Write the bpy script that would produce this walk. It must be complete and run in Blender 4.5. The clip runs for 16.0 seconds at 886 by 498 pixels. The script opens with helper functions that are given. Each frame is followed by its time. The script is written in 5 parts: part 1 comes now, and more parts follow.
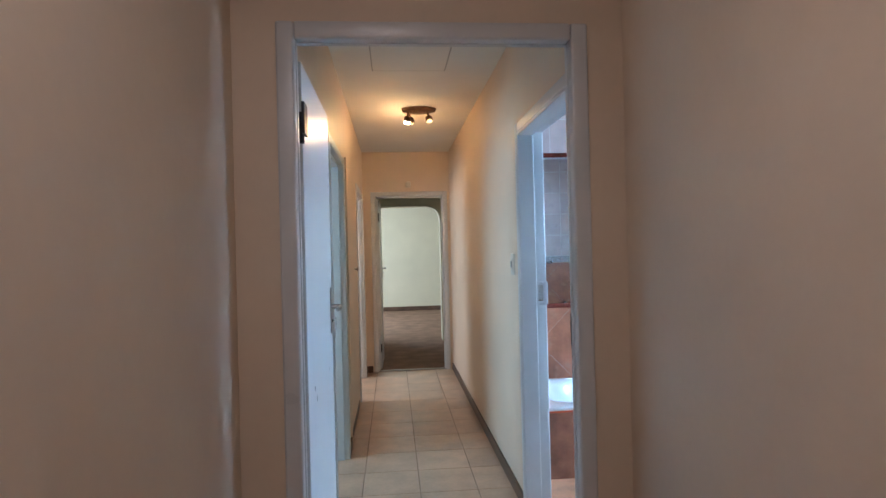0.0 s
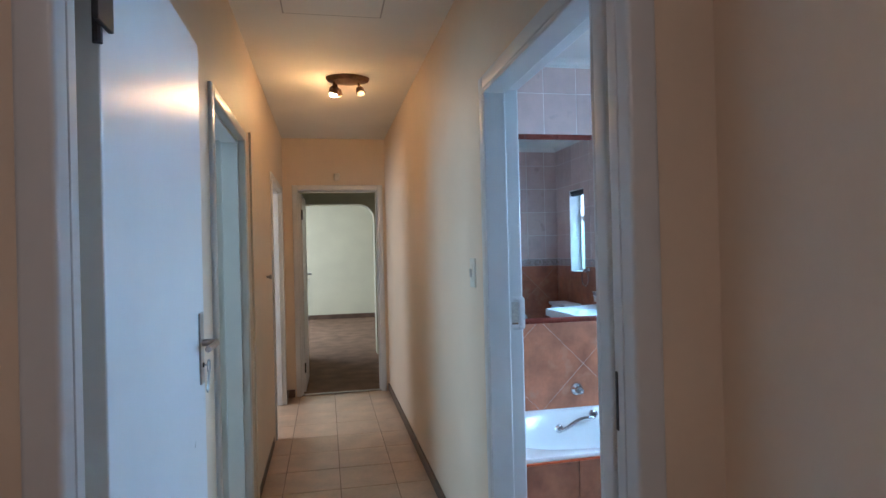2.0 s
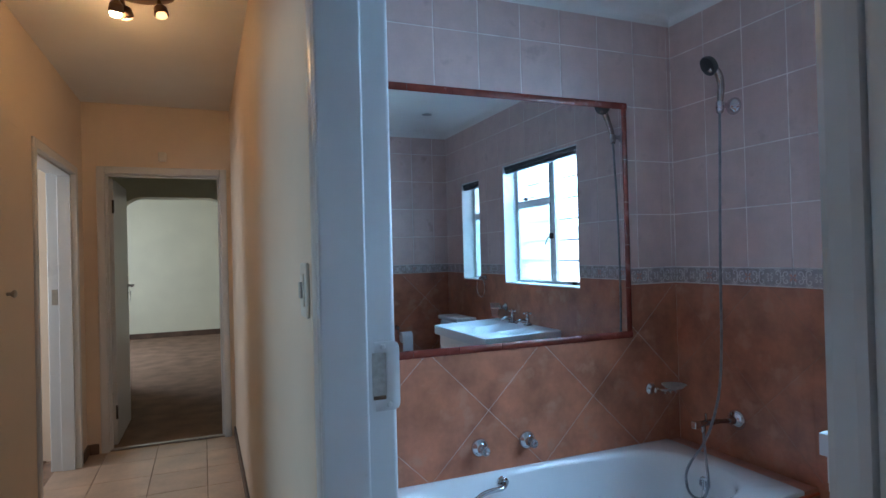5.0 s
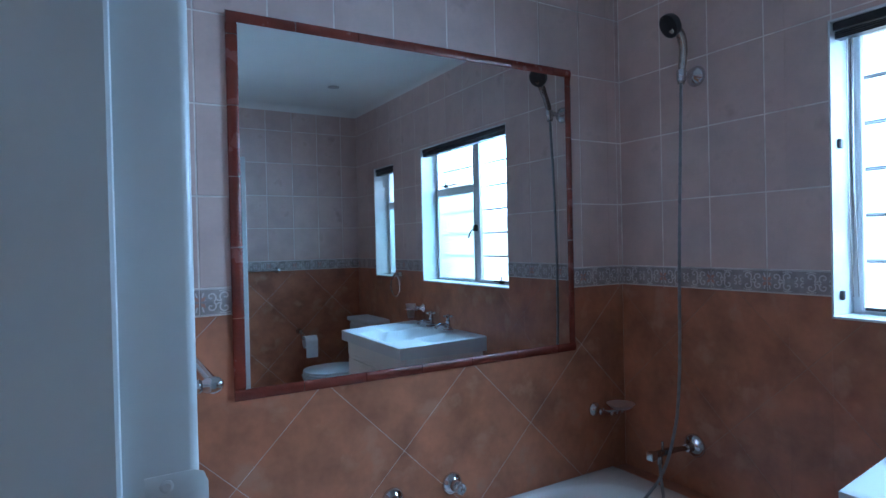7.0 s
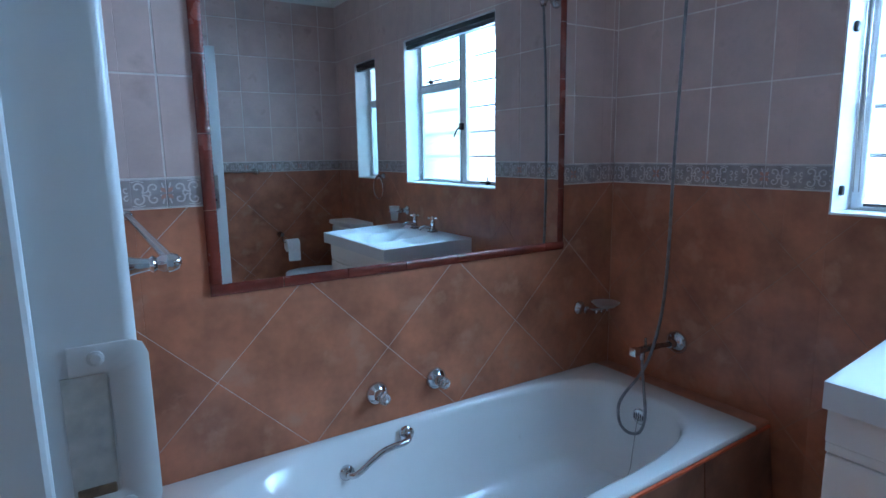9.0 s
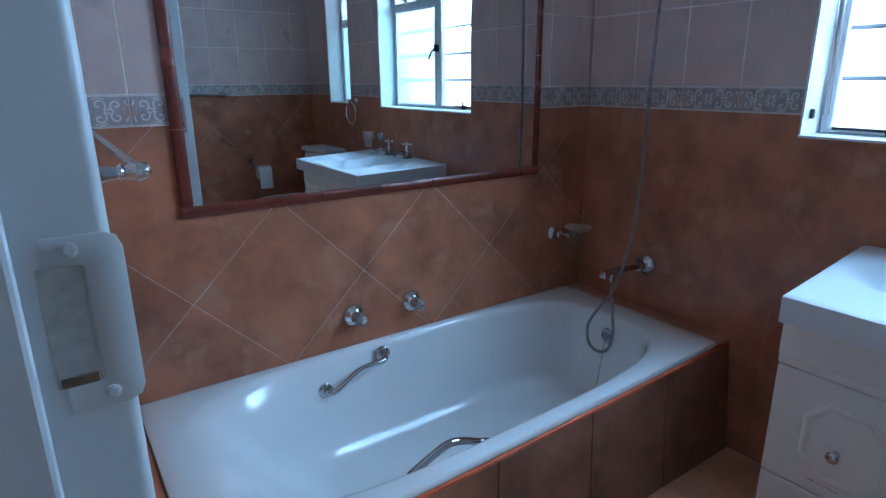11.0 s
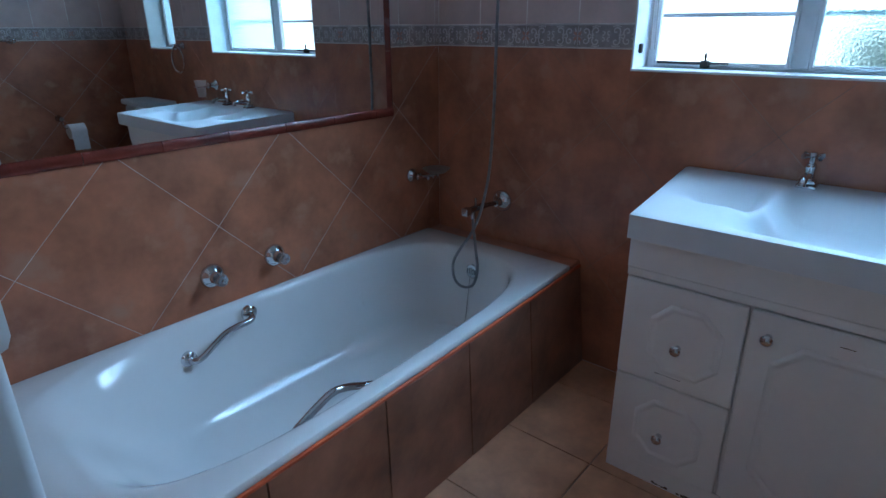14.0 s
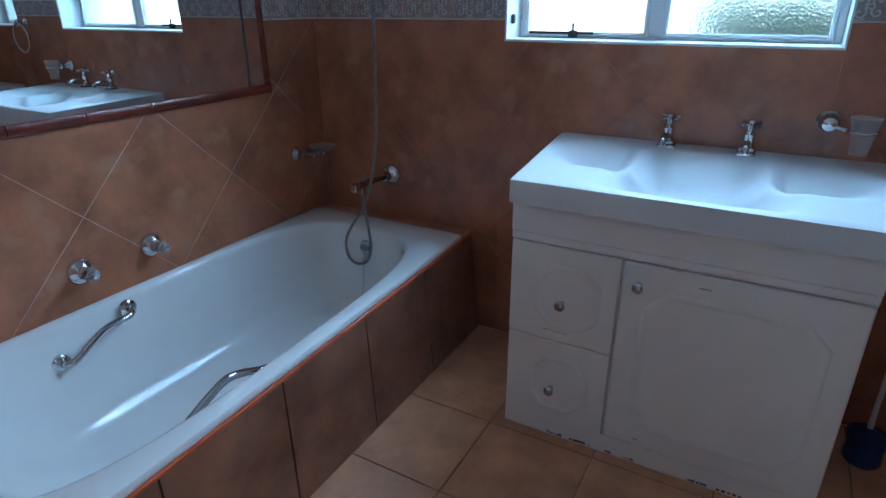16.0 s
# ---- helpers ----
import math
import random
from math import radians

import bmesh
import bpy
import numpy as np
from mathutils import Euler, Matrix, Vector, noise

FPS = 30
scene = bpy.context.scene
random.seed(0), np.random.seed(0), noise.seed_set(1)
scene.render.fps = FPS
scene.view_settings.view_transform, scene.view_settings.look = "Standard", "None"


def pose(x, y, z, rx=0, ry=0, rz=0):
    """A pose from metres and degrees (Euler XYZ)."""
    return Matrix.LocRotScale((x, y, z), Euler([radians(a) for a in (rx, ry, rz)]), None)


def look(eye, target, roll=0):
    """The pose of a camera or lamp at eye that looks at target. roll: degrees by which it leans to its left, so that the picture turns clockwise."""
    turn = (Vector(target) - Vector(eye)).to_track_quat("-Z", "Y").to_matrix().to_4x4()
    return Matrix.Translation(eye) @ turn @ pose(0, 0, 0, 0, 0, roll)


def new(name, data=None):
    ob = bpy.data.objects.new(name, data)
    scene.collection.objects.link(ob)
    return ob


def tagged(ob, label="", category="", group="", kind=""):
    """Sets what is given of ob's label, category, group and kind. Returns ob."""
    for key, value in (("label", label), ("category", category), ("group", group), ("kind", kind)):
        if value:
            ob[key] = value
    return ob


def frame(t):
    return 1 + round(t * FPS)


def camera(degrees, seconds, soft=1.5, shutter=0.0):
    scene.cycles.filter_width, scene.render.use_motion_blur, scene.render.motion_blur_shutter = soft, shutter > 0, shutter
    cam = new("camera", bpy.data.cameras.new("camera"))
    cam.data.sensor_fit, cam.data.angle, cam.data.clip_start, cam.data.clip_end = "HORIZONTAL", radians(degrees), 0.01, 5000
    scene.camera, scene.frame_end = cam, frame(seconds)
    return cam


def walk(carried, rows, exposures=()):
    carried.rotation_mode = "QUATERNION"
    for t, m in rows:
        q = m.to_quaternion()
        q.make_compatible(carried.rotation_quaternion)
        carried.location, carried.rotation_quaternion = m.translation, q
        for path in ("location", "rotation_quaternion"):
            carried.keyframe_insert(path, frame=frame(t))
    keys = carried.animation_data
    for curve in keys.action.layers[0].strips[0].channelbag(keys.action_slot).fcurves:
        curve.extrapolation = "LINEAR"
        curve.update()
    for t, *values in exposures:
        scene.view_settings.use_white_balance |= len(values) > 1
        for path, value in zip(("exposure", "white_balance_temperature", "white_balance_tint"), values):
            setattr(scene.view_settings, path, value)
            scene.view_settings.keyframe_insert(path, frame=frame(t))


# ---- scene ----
cam = camera(74.5, 16.0)
PATH = [
    (0, (0.149, 0.188, 1.388), (0.321, 2.181, 1.391), -1.4),
    (0.5, (0.158, 0.416, 1.384), (0.367, 2.405, 1.39), -1.3),
    (1, (0.161, 0.647, 1.401), (0.422, 2.63, 1.408), -1.3),
    (1.5, (0.178, 0.831, 1.394), (0.508, 2.804, 1.4), -1.3),
    (2, (0.221, 1.058, 1.391), (0.615, 3.019, 1.398), -1.4),
    (2.5, (0.254, 1.254, 1.389), (0.699, 3.204, 1.397), -1.5),
    (3, (0.288, 1.46, 1.387), (0.793, 3.395, 1.394), -1.5),
    (3.5, (0.331, 1.616, 1.371), (0.918, 3.528, 1.384), -1.3),
    (4, (0.429, 1.807, 1.371), (1.1, 3.691, 1.383), -1.4),
    (4.5, (0.507, 1.959, 1.369), (1.233, 3.823, 1.385), -1.4),
    (4.7, (0.547, 2.016, 1.367), (1.286, 3.875, 1.384), -1.4),
    (6.8, (0.856, 2.555, 1.395), (1.855, 4.287, 1.387), -1.5),
    (7, (0.857, 2.598, 1.39), (1.879, 4.317, 1.37), -1.3),
    (7.5, (0.885, 2.638, 1.367), (1.91, 4.354, 1.305), -1.3),
    (8, (0.891, 2.666, 1.345), (1.93, 4.368, 1.189), -1.2),
    (8.5, (0.896, 2.67, 1.34), (1.941, 4.358, 1.094), -1.1),
    (9, (0.898, 2.675, 1.334), (1.947, 4.344, 1.004), -0.9),
    (11.5, (0.888, 2.665, 1.307), (2.005, 4.218, 0.706), -0.6),
    (12, (0.879, 2.664, 1.303), (2.047, 4.164, 0.671), -0.4),
    (12.5, (0.864, 2.694, 1.295), (2.111, 4.113, 0.638), -0.2),
    (13, (0.862, 2.703, 1.289), (2.175, 4.051, 0.612), -0.3),
    (13.5, (0.859, 2.713, 1.279), (2.234, 3.989, 0.586), -0.2),
    (14, (0.863, 2.712, 1.27), (2.293, 3.915, 0.557), -0.3),
    (14.5, (0.864, 2.715, 1.265), (2.346, 3.842, 0.533), -0.2),
    (15, (0.871, 2.71, 1.262), (2.398, 3.759, 0.509), -0.3),
    (15.5, (0.862, 2.704, 1.259), (2.429, 3.679, 0.489), -0.2),
    (16, (0.868, 2.68, 1.255), (2.469, 3.588, 0.474), -0.4),
]
EXPOSURES = [
    (0.0, 1.12, 5750, 10), (1.0, 1.07, 5750, 10), (2.0, 0.88, 5750, 10), (3.0, 0.60, 5720, 10), (3.5, 0.46, 5710, 10), (4.5, 0.36, 5710, 10),
    (7.0, 0.02, 5620, 10), (8.5, 0.13, 5680, 10), (11.5, -0.11, 5730, 10), (13.0, -0.28, 5770, 10), (14.0, -0.30, 5800, 10), (15.0, -0.23, 5860, 10), (16.0, -0.10, 5980, 10),
]
walk(cam, [(t, look(eye, target, roll)) for t, eye, target, roll in PATH], EXPOSURES)

# ---- light ----
world = bpy.data.worlds.new("sky")
scene.world = world
world.use_nodes = True
sky = world.node_tree.nodes.new("ShaderNodeTexSky")
sky.sky_type, sky.sun_disc = "NISHITA", False
sky.sun_elevation, sky.sun_rotation = radians(48), radians(0)
world.node_tree.links.new(sky.outputs[0], world.node_tree.nodes["Background"].inputs[0])
world.node_tree.nodes["Background"].inputs[1].default_value = 0.12
sun = new("sun", bpy.data.lights.new("sun", "SUN"))
sun.data.energy, sun.data.angle, sun.data.color = 1.2, radians(10), (1.0, 0.96, 0.9)
sun.matrix_world = look((0, 0, 10), (0.0, -9.0, 0))


def area(name, at, target, w, h, watts, colour):
    ob = new(name, bpy.data.lights.new(name, "AREA"))
    ob.data.shape, ob.data.size, ob.data.size_y = "RECTANGLE", w, h
    ob.data.energy, ob.data.color = watts, colour
    ob.matrix_world = look(at, target)
    return ob


DAY = (0.40, 0.68, 1.0)
WARM = (1.0, 0.54, 0.20)
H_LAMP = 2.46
area("daylight_bathroom", (3.17, 2.95, 1.80), (2.0, 2.86, 0.72), 0.70, 0.62, 46, DAY)
area("daylight_toilet", (3.16, 1.94, 1.66), (2.0, 1.94, 1.2), 0.34, 0.60, 3.5, DAY)
area("daylight_bedroom", (-2.25, 3.6, 1.5), (0, 3.6, 1.3), 1.4, 1.1, 23, (0.55, 0.80, 1.0))
area("daylight_study", (-2.25, 6.0, 1.5), (0, 6.2, 1.3), 1.4, 1.1, 21, (0.92, 0.96, 1.0))
area("daylight_lounge", (-1.95, 11.4, 1.45), (2, 11.6, 0.9), 2.4, 1.3, 52, (0.92, 0.97, 1.0))
# no lamp is known here; this one is added to brighten the entrance passage
area("entrance_fill_light", (0.02, 0.45, H_LAMP), (0.02, 0.451, 0.0), 0.30, 0.30, 3.3, (1.0, 0.86, 0.82))


# ---- materials ----
def material(name, colour, rough=0.5, metal=0.0, vary=0.12, scale=6.0, grain=60.0, bump=0.05, per_object=0.0, coat=0.0, dirt=None, dirt_at=0.62, spec=0.5):
    m = bpy.data.materials.new(name)
    m.use_nodes = True
    nt = m.node_tree
    N, L = nt.nodes, nt.links
    p = N["Principled BSDF"]
    tc = N.new("ShaderNodeTexCoord")
    big = N.new("ShaderNodeTexNoise")
    big.inputs["Scale"].default_value, big.inputs["Detail"].default_value = scale, 5
    fine = N.new("ShaderNodeTexNoise")
    fine.inputs["Scale"].default_value, fine.inputs["Detail"].default_value = grain, 4
    geo = N.new("ShaderNodeNewGeometry")
    L.new(geo.outputs["Position"], big.inputs["Vector"])
    L.new(geo.outputs["Position"], fine.inputs["Vector"])
    ramp = N.new("ShaderNodeValToRGB")
    lo = [max(0.0, c * (1 - 1.6 * vary)) for c in colour]
    hi = [min(1.0, c * (1 + 1.4 * vary)) for c in colour]
    ramp.color_ramp.elements[0].position, ramp.color_ramp.elements[0].color = 0.3, (*lo, 1)
    ramp.color_ramp.elements[1].position, ramp.color_ramp.elements[1].color = 0.72, (*hi, 1)
    mix = N.new("ShaderNodeMix")
    mix.data_type, mix.inputs[0].default_value = "FLOAT", 0.17
    L.new(big.outputs[0], mix.inputs[2])
    L.new(fine.outputs[0], mix.inputs[3])
    L.new(mix.outputs[0], ramp.inputs[0])
    last = ramp.outputs[0]
    if per_object:
        info = N.new("ShaderNodeObjectInfo")
        hsv = N.new("ShaderNodeHueSaturation")
        rng = N.new("ShaderNodeMapRange")
        rng.inputs[3].default_value, rng.inputs[4].default_value = 1 - per_object, 1 + per_object
        L.new(info.outputs["Random"], rng.inputs[0])
        L.new(rng.outputs[0], hsv.inputs["Value"])
        L.new(last, hsv.inputs["Color"])
        last = hsv.outputs[0]
    if dirt:
        spots = N.new("ShaderNodeTexNoise")
        spots.inputs["Scale"].default_value, spots.inputs["Detail"].default_value = 9, 8
        L.new(geo.outputs["Position"], spots.inputs["Vector"])
        edge = N.new("ShaderNodeMapRange")
        edge.inputs[1].default_value, edge.inputs[2].default_value = dirt_at, dirt_at + 0.12
        L.new(spots.outputs[0], edge.inputs[0])
        dm = N.new("ShaderNodeMix")
        dm.data_type = "RGBA"
        L.new(edge.outputs[0], dm.inputs[0])
        L.new(last, dm.inputs[6])
        dm.inputs[7].default_value = (*dirt, 1)
        last = dm.outputs[2]
    L.new(last, p.inputs["Base Color"])
    rr = N.new("ShaderNodeMapRange")
    rr.inputs[3].default_value, rr.inputs[4].default_value = max(0.02, rough * 0.8), min(1.0, rough * 1.2)
    L.new(big.outputs[0], rr.inputs[0])
    L.new(rr.outputs[0], p.inputs["Roughness"])
    p.inputs["Metallic"].default_value = metal
    p.inputs["Specular IOR Level"].default_value = spec
    p.inputs["Coat Weight"].default_value = coat
    p.inputs["Coat Roughness"].default_value = 0.12
    if bump:
        b = N.new("ShaderNodeBump")
        b.inputs["Strength"].default_value, b.inputs["Distance"].default_value = bump, 0.004
        L.new(mix.outputs[0], b.inputs["Height"])
        L.new(b.outputs[0], p.inputs["Normal"])
    return m


CREAM = material("cream_wall_paint", (0.70, 0.572, 0.44), 0.55, vary=0.04, scale=2.2, grain=45, bump=0.10)
LOUNGE = material("pale_green_cream_paint", (0.62, 0.60, 0.46), 0.7, vary=0.04, scale=2.0, grain=40, bump=0.08)
CEILING = material("white_ceiling_paint", (0.80, 0.78, 0.74), 0.8, vary=0.03, scale=2.5, grain=70, bump=0.06)
WHITE = material("white_enamel_paint", (0.60, 0.60, 0.60), 0.30, vary=0.03, scale=5, grain=30, bump=0.10, dirt=(0.50, 0.47, 0.43), dirt_at=0.72)
WHITE2 = material("white_cabinet_foil", (0.86, 0.82, 0.785), 0.32, vary=0.03, scale=5, grain=50, bump=0.04)
CHIP = material("bare_chipboard", (0.16, 0.10, 0.06), 0.9, vary=0.3, scale=60, grain=200)
SKIRT = material("dark_brown_skirting", (0.105, 0.062, 0.042), 0.45, vary=0.3, scale=7, grain=80)
TERRA = material("terracotta_glazed_tile", (0.41, 0.150, 0.079), 0.36, vary=0.25, scale=7, grain=44, bump=0.06, per_object=0.06, coat=0.12, dirt=(0.44, 0.205, 0.125), dirt_at=0.57)
PINK = material("pink_beige_glazed_tile", (0.61, 0.445, 0.40), 0.36, vary=0.07, scale=9, grain=70, bump=0.02, per_object=0.05, coat=0.12, dirt=(0.49, 0.35, 0.31), dirt_at=0.62)
FLOORT = material("peach_floor_tile", (0.66, 0.315, 0.175), 0.36, vary=0.20, scale=6, grain=40, bump=0.08, per_object=0.07, coat=0.1)
HALLT = material("beige_floor_tile", (0.55, 0.39, 0.275), 0.33, vary=0.14, scale=5, grain=40, bump=0.08, per_object=0.06, coat=0.1)
BANDBASE = material("grey_border_tile", (0.34, 0.29, 0.28), 0.35, vary=0.2, scale=20, grain=90)
BANDLINE = material("cream_border_relief", (0.66, 0.60, 0.58), 0.35, vary=0.08, scale=20)
BANDROSE = material("rose_border_relief", (0.48, 0.24, 0.19), 0.35, vary=0.1, scale=20)
GROUT = material("pale_grout", (0.80, 0.72, 0.68), 0.9, vary=0.18, scale=10, grain=120)
GROUTM = material("greyish_grout", (0.56, 0.45, 0.41), 0.9, vary=0.2, scale=9, grain=120)
# the same grout, darkened in colour for the backlit window wall
GROUTDIM = material("dimmed_grout", (0.36, 0.20, 0.14), 0.9, vary=0.25, scale=9, grain=120)
GROUTD = material("brown_grout", (0.26, 0.17, 0.12), 0.9, vary=0.25, scale=10, grain=120)
RUSSET = material("russet_glazed_trim", (0.175, 0.030, 0.018), 0.26, vary=0.2, scale=12, grain=60, coat=0.15)
ORANGE = material("orange_sealant", (0.58, 0.10, 0.028), 0.5, vary=0.2, scale=14)
ACRYLIC = material("white_bath_acrylic", (0.79, 0.78, 0.76), 0.12, vary=0.02, scale=3, bump=0.0, coat=0.5, dirt=(0.60, 0.55, 0.50), dirt_at=0.74)
CERAMIC = material("white_basin_gelcoat", (0.70, 0.715, 0.73), 0.38, vary=0.02, scale=4, bump=0.0, coat=0.06)
CHROME = material("chrome", (0.60, 0.60, 0.62), 0.07, metal=1.0, vary=0.04, scale=20, bump=0.0)
STEEL = material("dull_steel", (0.42, 0.40, 0.38), 0.35, metal=1.0, vary=0.12, scale=30, bump=0.05)
DARKMETAL = material("dark_hinge_metal", (0.05, 0.045, 0.045), 0.45, metal=0.6, vary=0.2, scale=30)
BLACK = material("black_plastic", (0.025, 0.025, 0.028), 0.4, vary=0.2, scale=30)
PLASTIC = material("ivory_plastic", (0.66, 0.62, 0.54), 0.35, vary=0.04, scale=20, bump=0.0)
BLUEP = material("blue_plastic", (0.010, 0.030, 0.13), 0.4, vary=0.1, scale=20, bump=0.0)
PAPER = material("white_tissue", (0.8, 0.8, 0.8), 0.95, vary=0.04, scale=40, grain=200, bump=0.2)
CARPET = material("brown_carpet", (0.25, 0.165, 0.115), 1.0, vary=0.20, scale=4, grain=260, bump=0.9, spec=0.1)
BARGREY = material("grey_bar_paint", (0.30, 0.33, 0.35), 0.5, vary=0.05, scale=15)
WINSTEEL = material("white_window_steel", (0.74, 0.75, 0.76), 0.4, vary=0.04, scale=15)
BRASS = material("antique_brass", (0.17, 0.10, 0.06), 0.42, metal=0.6, vary=0.2, scale=20)
GREEN = material("garden_foliage", (0.10, 0.145, 0.08), 0.6, vary=0.4, scale=5, grain=30)
PLASTER = material("outside_plaster", (0.7, 0.7, 0.68), 0.9, vary=0.08, scale=3)


def special(name, build):
    m = bpy.data.materials.new(name)
    m.use_nodes = True
    build(m.node_tree, m.node_tree.nodes["Principled BSDF"])
    return m


def _mirror(nt, p):
    p.inputs["Base Color"].default_value = (0.80, 0.84, 0.85, 1)
    p.inputs["Metallic"].default_value, p.inputs["Roughness"].default_value = 1.0, 0.008


def _obscure(nt, p):
    p.inputs["Base Color"].default_value = (0.66, 0.90, 0.90, 1)
    p.inputs["Transmission Weight"].default_value, p.inputs["Roughness"].default_value, p.inputs["IOR"].default_value = 1.0, 0.34, 1.14
    v = nt.nodes.new("ShaderNodeTexVoronoi")
    v.inputs["Scale"].default_value = 130
    g = nt.nodes.new("ShaderNodeNewGeometry")
    nt.links.new(g.outputs["Position"], v.inputs["Vector"])
    b = nt.nodes.new("ShaderNodeBump")
    b.inputs["Strength"].default_value, b.inputs["Distance"].default_value = 0.45, 0.006
    nt.links.new(v.outputs[0], b.inputs["Height"])
    nt.links.new(b.outputs[0], p.inputs["Normal"])


def _clear(nt, p):
    p.inputs["Base Color"].default_value = (0.97, 0.99, 0.99, 1)
    p.inputs["Transmission Weight"].default_value, p.inputs["Roughness"].default_value, p.inputs["IOR"].default_value = 1.0, 0.02, 1.3


def _bulb(nt, p):
    p.inputs["Base Color"].default_value = (1, 0.8, 0.5, 1)
    p.inputs["Emission Color"].default_value = (1.0, 0.66, 0.32, 1)
    p.inputs["Emission Strength"].default_value = 40


# golden glints on the other two bulbs, done as a dim glow
def _bulb_dim(nt, p):
    p.inputs["Base Color"].default_value = (0.8, 0.7, 0.5, 1)
    p.inputs["Roughness"].default_value = 0.15
    p.inputs["Emission Color"].default_value = (1.0, 0.62, 0.25, 1)
    p.inputs["Emission Strength"].default_value = 1.6


MIRROR = special("silvered_mirror", _mirror)
OBSCURE = special("obscure_window_glass", _obscure)
CLEAR = special("clear_glass", _clear)
BULB = special("lit_bulb", _bulb)
BULBDIM = special("dim_bulb", _bulb_dim)


# ---- mesh helpers ----
def part(name, bm, mat, parent=None, label="", smooth=None):
    me = bpy.data.meshes.new(name)
    bm.normal_update()
    if smooth is not None:
        for f in bm.faces:
            f.smooth = True
        for e in bm.edges:
            e.smooth = len(e.link_faces) == 2 and e.calc_face_angle(0) < radians(smooth)
    bm.to_mesh(me)
    bm.free()
    me.materials.append(mat)
    ob = new(name, me)
    if parent:
        ob.parent = parent
        ob.matrix_parent_inverse = Matrix.Translation(parent.matrix_basis.translation).inverted() if parent.type == "EMPTY" and parent.parent is None else Matrix()
    if label:
        tagged(ob, label)
    return ob


def thing(name, at, label, category, group="", kind=""):
    ob = new(name)
    ob.empty_display_size = 0.05
    ob.matrix_basis = Matrix.Translation(at)
    return tagged(ob, label, category, group, kind)


def box(bm, x0, x1, y0, y1, z0, z1, bevel=0.0, seg=2):
    made = bmesh.ops.create_cube(bm, size=1.0)["verts"]
    for v in made:
        v.co = Vector((x0 + (v.co.x + 0.5) * (x1 - x0), y0 + (v.co.y + 0.5) * (y1 - y0), z0 + (v.co.z + 0.5) * (z1 - z0)))
    if bevel:
        edges = list({e for v in made for e in v.link_edges})
        bmesh.ops.bevel(bm, geom=edges, offset=bevel, segments=seg, affect="EDGES", profile=0.5)
    return bm


def cube(x0, x1, y0, y1, z0, z1, bevel=0.0, seg=2):
    return box(bmesh.new(), x0, x1, y0, y1, z0, z1, bevel, seg)


def lathe(profile, m, seg=24, bm=None):
    """profile: (radius, height) from the base up, turned round z and then set by m."""
    bm = bm or bmesh.new()
    rings = []
    for r, h in profile:
        rings.append([bm.verts.new(m @ Vector((r * math.cos(2 * math.pi * i / seg), r * math.sin(2 * math.pi * i / seg), h))) for i in range(seg)])
    for a, b in zip(rings, rings[1:]):
        for i in range(seg):
            bm.faces.new((a[i], a[(i + 1) % seg], b[(i + 1) % seg], b[i]))
    bm.faces.new(list(reversed(rings[0])))
    bm.faces.new(rings[-1])
    return bm


def smooth_line(points, n=8):
    pts = [Vector(p) for p in points]
    ext = [2 * pts[0] - pts[1], *pts, 2 * pts[-1] - pts[-2]]
    out = []
    for i in range(1, len(ext) - 2):
        p0, p1, p2, p3 = ext[i - 1:i + 3]
        for k in range(n):
            t = k / n
            out.append(0.5 * (2 * p1 + (p2 - p0) * t + (2 * p0 - 5 * p1 + 4 * p2 - p3) * t * t + (3 * p1 - p0 - 3 * p2 + p3) * t ** 3))
    out.append(pts[-1])
    return out


def tube(points, radius, seg=10, bm=None, ribs=0.0):
    """A round bar along points; radius may be a list. ribs: depth of the rings of a metal hose."""
    bm = bm or bmesh.new()
    pts = [Vector(p) for p in points]
    radii = radius if isinstance(radius, list) else [radius] * len(pts)
    side = None
    rings = []
    for i, p in enumerate(pts):
        d = (pts[min(i + 1, len(pts) - 1)] - pts[max(i - 1, 0)]).normalized()
        if side is None:
            side = d.orthogonal().normalized()
        side = (side - d * side.dot(d)).normalized()
        up = d.cross(side)
        r = radii[i] - (ribs if i % 2 else 0)
        rings.append([bm.verts.new(p + r * (math.cos(a) * side + math.sin(a) * up)) for a in (2 * math.pi * k / seg for k in range(seg))])
    for a, b in zip(rings, rings[1:]):
        for i in range(seg):
            bm.faces.new((a[i], a[(i + 1) % seg], b[(i + 1) % seg], b[i]))
    bm.faces.new(list(reversed(rings[0])))
    bm.faces.new(rings[-1])
    bmesh.ops.recalc_face_normals(bm, faces=bm.faces)
    return bm


def panel_wall(name, axis, p0, p1, a0, a1, z0, z1, holes, mat, label):
    """A wall that is p0 to p1 thick on the axis, runs a0 to a1, and has holes (a0, a1, z0, z1)."""
    bm = bmesh.new()
    cuts = sorted({a0, a1, *[h[0] for h in holes], *[h[1] for h in holes]})
    for u, v in zip(cuts, cuts[1:]):
        spans, low = [], z0
        for h in sorted((h for h in holes if h[0] <= u and h[1] >= v), key=lambda h: h[2]):
            if h[2] > low:
                spans.append((low, h[2]))
            low = h[3]
        if low < z1:
            spans.append((low, z1))
        for s, e in spans:
            box(bm, p0, p1, u, v, s, e) if axis == "x" else box(bm, u, v, p0, p1, s, e)
    bmesh.ops.remove_doubles(bm, verts=bm.verts, dist=0.0005)
    return tagged(part(name, bm, mat), label, "wall", kind="structure")


